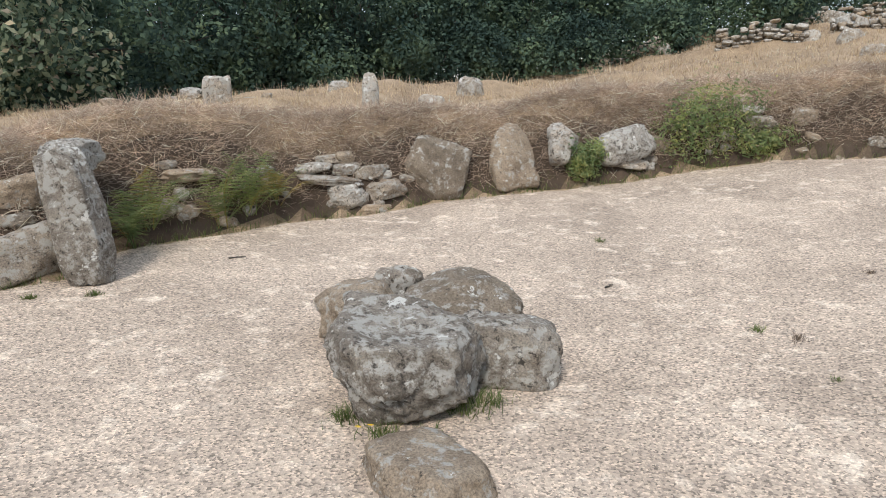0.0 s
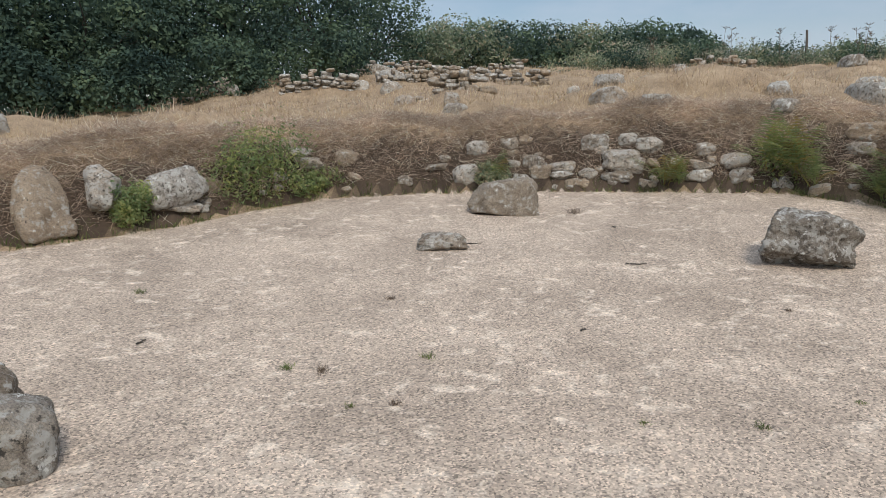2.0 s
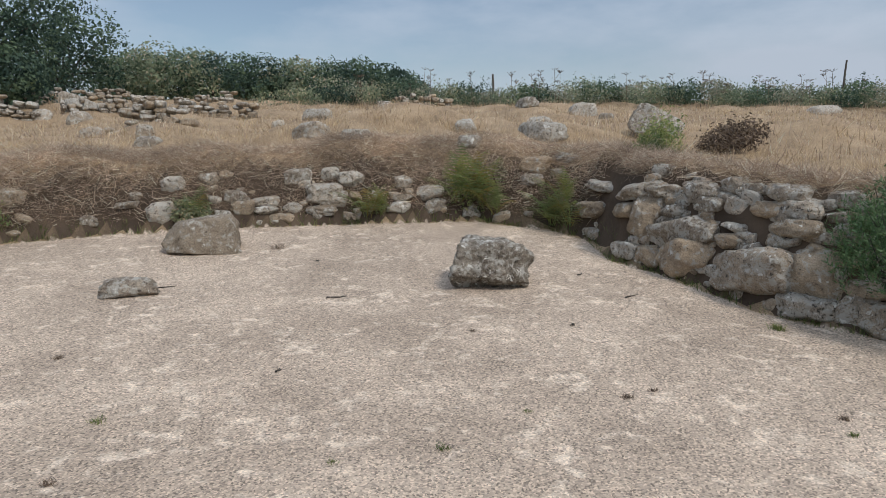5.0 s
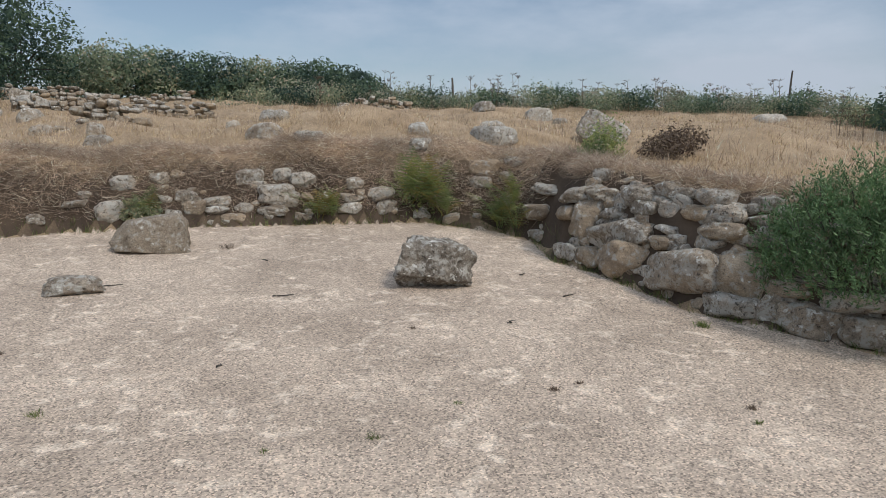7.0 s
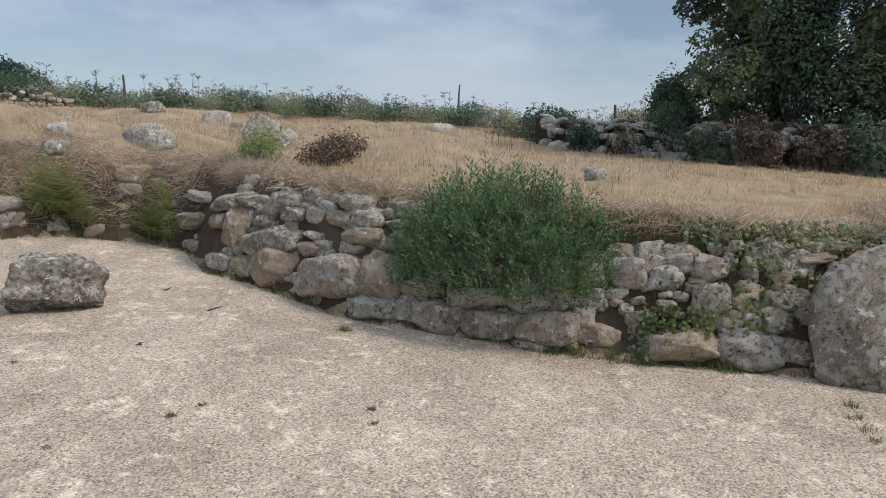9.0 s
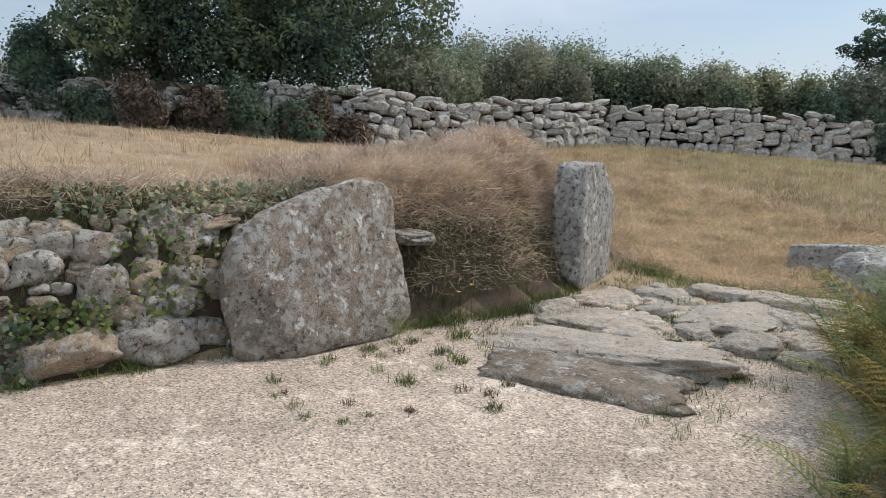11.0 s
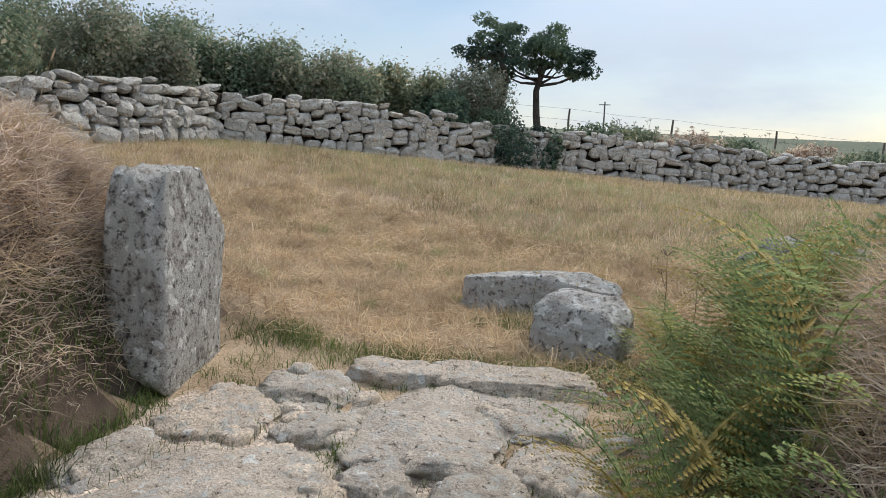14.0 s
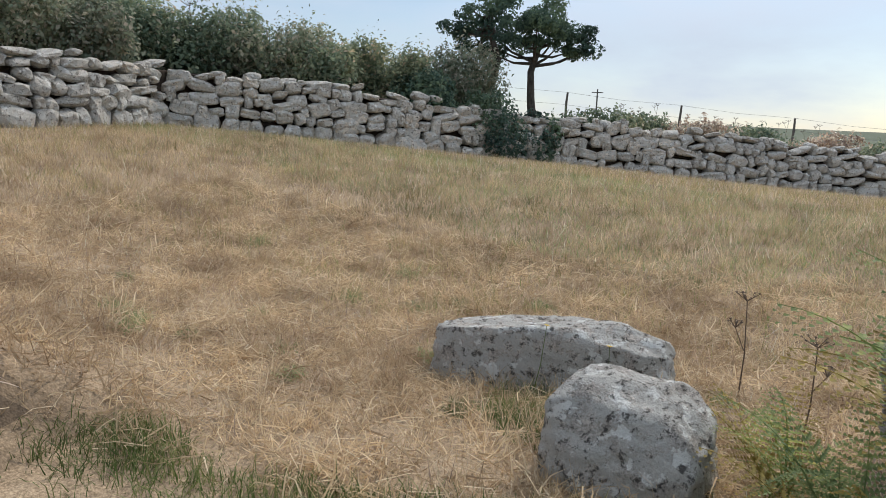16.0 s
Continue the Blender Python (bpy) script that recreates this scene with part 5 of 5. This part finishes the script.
# ---- stones, ruins and weeds on the hillside ----
for i, (x, y, w, h) in enumerate(((5.3, 29, 0.7, 0.6), (6.4, 27.5, 0.95, 0.4), (9.2, 28, 0.75, 0.75), (0.5, 11.4, 0.45, 0.36), (-0.1, 9.9, 0.4, 0.2), (13.4, 25.0, 1.3, 0.6), (11.3, 20.2, 0.95, 0.4),
                                  (7.7, 12.9, 0.5, 0.3), (-1.7, 12.5, 0.4, 0.2), (8.0, 27, 1.0, 0.6), (13.7, 13.2, 0.8, 0.32), (11.7, 10.1, 0.65, 0.3), (10.5, 6.5, 0.5, 0.2), (16.8, 8.9, 0.65, 0.3),
                                  (25.1, 12.9, 0.7, 0.35), (7.2, 10.4, 0.3, 0.22), (10.6, -1.2, 0.36, 0.2), (14.5, 9.6, 0.5, 0.25), (19, 8.4, 0.8, 0.4), (15.2, 12.2, 0.6, 0.3), (9.6, 10.0, 0.35, 0.2),
                                  (7.6, 24.6, 0.57, 0.6), (10.2, 20.1, 0.54, 0.4), (8.6, 25.3, 0.6, 0.35), (7.4, 28.3, 1.05, 0.6), (8.6, 8.1, 0.62, 0.28), (8.5, 7.1, 0.46, 0.25), (9.4, 5.7, 0.46, 0.18), (10.8, 5.3, 0.9, 0.28),
                                  (17.3, 7.0, 0.4, 0.22), (23.5, 3.2, 1.07, 0.32), (10.1, 18, 0.7, 0.4), (14.9, 20.3, 1.0, 0.34), (6.8, 9.7, 0.46, 0.2), (11.9, 5.9, 0.5, 0.22))):
    boulder(x, y, (w, w * 0.7, h * 1.25), granite if i % 2 else granite_pale, "weathered granite stone in the dry hillside grass", 800 + i, i * 47, 0.32 if i < 21 else 0.5, boxy=5, chips=12, level=3, group="hillside stones")
boulder(-0.85, 9.15, (0.22, 0.18, 0.66), granite_field, "slim upright granite post stone on the hill", 830, 10, 0.2, (0, 3), 5, 8, 0.05, 0.1, name="standing_stone", level=4)
boulder(12.0, 3.9, (0.85, 0.45, 0.5), granite, "slanting granite slab on the bank", 831, -55, 0.1, (0, 24), 6, 9, 0.05, 0.1, name="slanting_slab", level=4)


def ruin(x, y, turn, length, height, label, seed):
    """A stub of dry-stone wall, laid in rough courses."""
    rnd = random.Random(seed)
    owner = tagged(new("ruined_wall"), label, "stone wall", "ruined walls")
    owner.matrix_world = pose(x, y, spot(x, y), 0, 0, turn)
    z = -0.12
    while z < height:
        h, s = rnd.uniform(0.08, 0.14), -length / 2
        while s < length / 2:
            w = rnd.uniform(0.13, 0.34)
            if rnd.random() < 0.9 - 0.5 * max(z, 0) / height:
                ob = part("stone", rnd.choice(FILL), owner)
                drop = spot(x + math.cos(radians(turn)) * s, y + math.sin(radians(turn)) * s) - spot(x, y)
                ob.matrix_local = pose(s + w / 2, rnd.uniform(-0.05, 0.05), z + h / 2 + drop, rnd.uniform(-8, 8), rnd.uniform(-8, 8), rnd.uniform(-8, 8)) @ Matrix.Diagonal((w, 0.42, h * 1.2, 1))
            s += w
        z += h
    return owner


ruin(8.3, 12.5, -42, 1.6, 0.4, "low tumbled stub of dry-stone walling", 1)
ruin(12.9, 16.5, -52, 2.2, 0.38, "low run of ruined dry-stone walling", 2)
ruin(13.6, 24.6, -28, 3.6, 0.55, "ruined dry-stone wall below the trees", 3)
boulder(-2.75, 9.1, (0.36, 0.3, 0.6), granite_pale, "square stub of pale mortared stone on the hill", 833, 12, 0.42, (0, 2), 7, 9, 0.07, 0.05, name="stone_stub", level=4)
ruin(-3.6, 10.3, 20, 2.2, 0.12, "low edging of stones along the hill path", 5)
ruin(16.5, 23.0, -35, 3.4, 0.4, "ruined dry-stone wall below the trees", 6)
ruin(20.5, 15.5, -50, 2.4, 0.4, "grassed-over ruined wall on the hillside", 7)
ruin(9.0, 20.7, -25, 2.2, 0.5, "ruined dry-stone wall below the trees", 9)
ruin(11.8, 19.4, -30, 2.6, 0.35, "low tumbled stub of dry-stone walling", 10)
ruin(6.2, 26.5, -12, 2.2, 0.3, "low ruined wall in the hillside grass", 8)


# ---- tall dead weeds on the skyline ----
def umbel_mesh(seed):
    rnd = random.Random(seed)
    v, f = tube([Vector((0, 0, 0)), Vector((0.02, 0.01, 0.5)), Vector((0.03, -0.02, 1.0))], [0.009, 0.007, 0.005], 4)
    heads = []
    tops = [(Vector((0.03, -0.02, 1.0)), 0.13)]
    for k in range(rnd.randint(1, 3)):
        a, up = rnd.uniform(0, math.tau), rnd.uniform(0.5, 0.8)
        end = Vector((math.cos(a) * 0.12, math.sin(a) * 0.12, up + 0.18))
        v2, f2 = tube([Vector((0.02, 0, up)), end], [0.005, 0.004], 3)
        f += [tuple(len(v) + j for j in q) for q in f2]
        v += v2
        tops.append((end, 0.08))
    for c, r in tops:
        head_v, head_f = [], []
        for k in range(11):
            a, q = rnd.uniform(0, math.tau), r * math.sqrt(rnd.random())
            end = c + Vector((math.cos(a) * q, math.sin(a) * q, 0.06 + rnd.uniform(-0.01, 0.01)))
            v2, f2 = tube([c, end], [0.003, 0.003], 3)
            head_f += [tuple(len(head_v) + j for j in z) for z in f2]
            head_v += v2
            n = len(head_v)
            s = 0.015
            head_v += [end + Vector((s, 0, 0)), end + Vector((0, s, 0.005)), end + Vector((-s, 0, 0)), end + Vector((0, -s, 0.005)), end + Vector((0, 0, 0.012))]
            head_f += [(n, n + 1, n + 4), (n + 1, n + 2, n + 4), (n + 2, n + 3, n + 4), (n + 3, n, n + 4)]
        heads.append(mesh_from("flower_head", head_v, head_f, weed_brown))
    return mesh_from("stem", v, f, weed_brown), heads


UMBELS = [umbel_mesh(i) for i in range(4)]
rnd = random.Random(77)


def weed(x, y, tall, label="tall dead hogweed stalk with flat seed head", group="skyline weeds"):
    owner = tagged(new("dead_hogweed"), label, "weed", group)
    owner.matrix_world = pose(x, y, spot(x, y) - 0.03, rnd.uniform(-6, 6), rnd.uniform(-6, 6), rnd.uniform(0, 360))
    stem, heads = rnd.choice(UMBELS)
    for name, me in [("stem", stem)] + [("flower_head", h) for h in heads]:
        part(name, me, owner).matrix_local = Matrix.Diagonal((tall, tall, tall, 1))


for _ in range(64):
    heading = rnd.uniform(46, 99)
    weed(*polar(heading, rnd.uniform(25.5, 28), 0.9, -0.5), rnd.uniform(0.75, 1.25))
for _ in range(16):
    weed(*polar(rnd.uniform(83, 88), rnd.uniform(17, 18.5), 1, -0.7), rnd.uniform(0.4, 0.7), "brown dock stalk standing in dry grass", "dock stalks")
for _ in range(26):
    t = rnd.random()
    weed(7.4 - 8 * t + rnd.uniform(-0.3, 0.3), -22.2 - 4.4 * t + rnd.uniform(-0.4, 0.2), rnd.uniform(0.35, 0.7), "thin dead weed on the wall top", "wall-top stalks")
for _ in range(7):
    weed(rnd.uniform(11.5, 16.5), -17.2 + rnd.uniform(-2.6, 1), rnd.uniform(0.9, 1.4), "thin dead weed above the hedge", "hedge stalks")
weed(4.45, -8.9, 0.55, "brown dock stalk beside the lichened block", "dock stalks")
weed(4.2, -8.35, 0.5, "brown dock stalk beside the lichened block", "dock stalks")


# ---- posts, wire and pole ----
def post(x, y, h, r, label, seed, name="fence_post", group="fence posts"):
    rnd2 = random.Random(seed)
    pts = [Vector((rnd2.uniform(-0.01, 0.01), rnd2.uniform(-0.01, 0.01), k * h / 4)) for k in range(5)]
    v, f = tube(pts, [r, r * 0.97, r * 0.95, r * 0.93, r * 0.8], 7)
    f.append(tuple(range(28, 35)))
    ob = new(name, mesh_from(name, v, f, wood))
    ob.matrix_world = pose(x, y, spot(x, y) - 0.1, rnd2.uniform(-4, 4), rnd2.uniform(-4, 4), 0)
    return tagged(ob, label, "post", group)


POSTS = [(11.2, -21.8), (8.9, -23.0), (6.3, -24.3), (3.6, -25.6), (0.8, -27.0)]
for i, (x, y) in enumerate(POSTS):
    post(x, y, 0.95, 0.032, "grey wooden fence post behind the field wall", i)
for k, up in enumerate((0.55, 0.85)):
    wv, wf = [], []
    for (ax, ay), (bx2, by2) in zip(POSTS[:-1], POSTS[1:]):
        a, b = Vector((ax, ay, spot(ax, ay) + up)), Vector((bx2, by2, spot(bx2, by2) + up))
        v, f = tube([a, a.lerp(b, 0.5) - Vector((0, 0, 0.04)), b], [0.004] * 3, 4)
        wf += [tuple(len(wv) + j for j in q) for q in f]
        wv += v
    tagged(new("fence_wire", mesh_from("fence_wire", wv, wf, wire_metal)), "thin dull fence wire strung between posts", "wire", "fence wires")
post(*polar(94, 23.5, 1, -0.7), 1.25, 0.05, "leaning weathered stake by the hilltop wall", 21)
post(*polar(81.5, 27, 1, -0.7), 1.6, 0.035, "thin stake on the skyline", 22)
post(*polar(58.0, 27, 1, 0), 1.3, 0.045, "weathered fence post in the scrub", 23)
px, py = polar(168, 95, 3, -2)
pole = tagged(new("utility_pole"), "distant wooden utility pole with a crossarm", "pole")
pole.matrix_world = pose(px, py, spot(px, py) - 0.2, 0, 0, 12)
v, f = tube([Vector((0, 0, 0)), Vector((0, 0, 4.4))], [0.11, 0.08], 8)
part("shaft", mesh_from("shaft", v, f, wood), pole)
v, f = tube([Vector((-0.7, 0, 4.0)), Vector((0.7, 0, 4.0))], [0.06, 0.06], 6)
part("crossarm", mesh_from("crossarm", v, f, wood), pole)


# ---- small growth and litter in the yard ----
def tuft(x, y, size, mat, label, seed, group="gravel weeds", n=60):
    r = np.random.RandomState(seed)
    bxs, bys = r.normal(0, size * 0.35, n), r.normal(0, size * 0.35, n)
    ob = new("weed_tuft", blade_mesh("weed_tuft", bxs, bys, np.full(n, -0.008), r.uniform(0.4, 1.0, n) * size, r.uniform(0.003, 0.007, n), 1.2, mat, seed + 1))
    ob.matrix_world = pose(x, y, spot(x, y))
    return tagged(ob, label, "weed", group)


for i, (x, y, s) in enumerate(((2.73, 3.79, 0.06), (2.06, 3.93, 0.07), (1.9, 4.1, 0.06), (2.23, 3.3, 0.05), (3.66, 2.03, 0.05), (6.31, 6.34, 0.12), (2.0, 3.4, 0.04), (4.9, 1.5, 0.05), (4.35, 1.9, 0.04),
                               (5.1, 1.4, 0.04), (3.2, 2.4, 0.04), (5.3, 0.35, 0.05), (5.1, 0.28, 0.04), (3.1, 5.0, 0.05), (1.4, 6.2, 0.07), (5.4, 3.0, 0.04))):
    tuft(x, y, s, weed_brown if i % 2 else greenery, "small dark weed growing in the gravel", 1000 + i)
for i, (x, y, s) in enumerate(((6.8, 1.0, 0.09), (-0.48, 3.12, 0.12), (0.08, 3.2, 0.16), (0.2, 3.25, 0.14), (-0.1, 2.92, 0.1), (-0.3, 2.95, 0.1), (4.62, -4.5, 0.1), (5.0, -3.6, 0.08), (5.9, -3.9, 0.1), (6.2, -3.5, 0.09), (5.6, -3.4, 0.1),
                               (6.1, -4.2, 0.12), (5.7, -3.9, 0.09), (4.5, -5.1, 0.12), (5.95, -4.75, 0.12), (-2.5, 4.9, 0.07), (-2.9, 4.8, 0.06), (5.2, -5.45, 0.1), (5.45, -5.9, 0.1), (4.95, -6.1, 0.1), (5.35, -6.75, 0.1))):
    tuft(x, y, s, greenery, "green grass tuft growing beside the stones", 1040 + i, "grass tufts", 110)
for i in range(26):
    tuft(rnd.uniform(4.9, 6.3), rnd.uniform(-4.1, -2.6), rnd.uniform(0.04, 0.09), (greenery, weed_brown, meadow_green)[i % 3], "small weed patch in the trodden earth", 1120 + i, "gravel weeds", 50)
for i in range(22):
    tuft(rnd.uniform(4.5, 8.5), rnd.uniform(-10.5, -7.6), rnd.uniform(0.08, 0.16), meadow_green, "greener grass tuft in the field", 1150 + i, "field tufts", 130)
for i, s in enumerate((23.3, 23.8, 24.0, 24.6, 25.45, 23.5, 26.4, 26.9, 27.3, 27.6, 27.8)):
    x, y, a = on_bank(s)
    tuft(x + math.sin(a) * 0.05, y - math.cos(a) * 0.05, 0.2 if s > 26 else 0.15, greenery, "green weed rosette at the foot of the wall", 1080 + i, "wall-foot weeds", 150)


def ivy(s0, s1, z0, z1, n, seed, label):
    """Leaves creeping over the stones of the wall."""
    r = np.random.RandomState(seed)
    pos = []
    for _ in range(n):
        s, zc = np.clip(r.normal((s0 + s1) / 2, (s1 - s0) / 3.2), s0, s1), r.uniform(z0, z1)
        x, y, a = on_bank(s)
        back = 0.5 * (1 - (1 - min(zc / 1.1, 0.97)) ** (1 / 2.2)) - 0.07 + r.uniform(-0.04, 0.03)
        pos.append((x - math.sin(a) * back, y + math.cos(a) * back, float(yard_height(np.array(x), np.array(y))) + zc))
    me = leaf_mesh("ivy", np.array(pos), np.tile([-1.0, 0, 0.5], (n, 1)), 0.022, 0.8, greenery if seed % 2 else thicket, seed)
    tagged(new("ivy", me), label, "ivy", "wall creepers")


ivy(24.55, 25.1, 0.3, 0.95, 200, 3, "dark green creeper over the wall stones")
ivy(25.2, 25.5, 0.0, 0.75, 380, 4, "dark green creeper beside the leaning slab")
ivy(24.0, 24.5, 0.25, 0.45, 200, 5, "yellow-green creeper between wall stones")
ivy(23.9, 24.15, 0.0, 0.35, 160, 6, "dark creeper between wall stones")
ivy(24.3, 26.1, 0.92, 1.12, 380, 8, "creeper trailing along the wall top")


def flower(x, y, h, seed, base=None, group="yellow flowers"):
    r = random.Random(seed)
    owner = tagged(new("hawkbit"), "small yellow flower on a thin stalk", "flower", group)
    owner.matrix_world = pose(x, y, (spot(x, y) if base is None else base) - 0.02, r.uniform(-14, 14), r.uniform(-14, 14), r.uniform(0, 360))
    v, f = tube([Vector((0, 0, 0)), Vector((0.01, 0, h * 0.5)), Vector((0, 0.01, h))], [0.0025, 0.002, 0.0015], 4)
    part("stalk", mesh_from("stalk", v, f, greenery), owner)
    v, f = [Vector((0, 0.01, h))], []
    for k in range(14):
        a, q = k * math.tau / 14, 0.015
        v += [Vector((math.cos(a - 0.16) * q, 0.01 + math.sin(a - 0.16) * q, h + 0.006)), Vector((math.cos(a + 0.16) * q, 0.01 + math.sin(a + 0.16) * q, h + 0.006))]
        f.append((0, 2 * k + 1, 2 * k + 2))
    part("bloom", mesh_from("bloom", v, f, petal), owner)


for i, (x, y, h) in enumerate(((6.62, -0.55, 0.1), (6.66, -0.62, 0.13), (6.58, -0.66, 0.09), (6.68, -0.35, 0.1), (-0.35, 2.88, 0.1), (-0.42, 2.92, 0.08), (6.3, -4.35, 0.3), (6.32, -4.5, 0.34),
                               (5.05, -8.5, 0.32), (5.4, -8.45, 0.4), (2.9, -4.6, 0.45), (2.7, -4.4, 0.45), (3.05, -4.9, 0.45), (2.9, -4.3, 0.42), (2.6, -4.7, 0.5), (3.1, -4.5, 0.35), (2.5, -4.1, 0.45), (2.75, -4.0, 0.3), (8.9, -1.3, 0.2))):
    flower(x, y, h, 1100 + i)


def twig(x, y, length, turn, seed):
    r = random.Random(seed)
    pts = [Vector((length * (k / 4 - 0.5), r.uniform(-0.02, 0.02), 0.006)) for k in range(5)]
    v, f = tube(pts, [0.006, 0.007, 0.006, 0.005, 0.003], 5)
    ob = new("twig", mesh_from("twig", v, f, bark))
    ob.matrix_world = pose(x, y, spot(x, y) + 0.004, 0, 0, turn)
    tagged(ob, "dark fallen twig lying on the gravel", "twig", "fallen twigs")


for i, (x, y, length, turn) in enumerate(((5.43, 4.5, 0.16, -30), (5.35, 4.58, 0.06, 20), (-1.75, 5.9, 0.14, 5), (7.4, 3.0, 0.15, 10), (7.0, 2.3, 0.2, -10), (4.5, 6.1, 0.5, -25), (1.2, 5.0, 0.1, 40), (6.0, 2.4, 0.1, 0), (4.55, -4.9, 0.12, 60), (4.4, -4.4, 0.1, 20), (6.2, 5.6, 0.1, 70), (3.9, 3.6, 0.07, 10))):
    twig(x, y, length, turn, 1200 + i)


# ---- pale seed stalks arching over the mounds ----
def seed_stalk(x, y, h, seed):
    r = random.Random(seed)
    a = r.uniform(0, math.tau)
    lean = r.uniform(0.15, 0.6)
    pts = [Vector((math.cos(a) * lean * h * (k / 6) ** 2, math.sin(a) * lean * h * (k / 6) ** 2, h * (k / 6) * (1 - 0.12 * lean * k / 6))) for k in range(7)]
    owner = tagged(new("grass_stalk"), "pale dry grass stalk with a feathery seed head", "grass", "seed stalks")
    owner.matrix_world = pose(x, y, spot(x, y) - 0.02)
    v, f = tube(pts, [0.0018] * 5 + [0.0013, 0.001], 3)
    part("stalk", mesh_from("stalk", v, f, straw), owner)
    v, f = tube([pts[-1], pts[-1].lerp(pts[-2], -0.25), pts[-1].lerp(pts[-2], -0.55), pts[-1].lerp(pts[-2], -0.8)], [0.002, 0.006, 0.005, 0.001], 5)
    part("seed_head", mesh_from("seed_head", v, f, straw), owner)


for i in range(26):
    t = rnd.random()
    seed_stalk(2.3 + 1.3 * t + rnd.uniform(-0.5, 0.1), -3.7 - 2.6 * t + rnd.uniform(-0.5, 0.0), rnd.uniform(0.25, 0.5), 1300 + i)
for i in range(30):
    seed_stalk(rnd.uniform(6.9, 8.0), rnd.uniform(-6.2, -4.0), rnd.uniform(0.25, 0.5), 1360 + i)
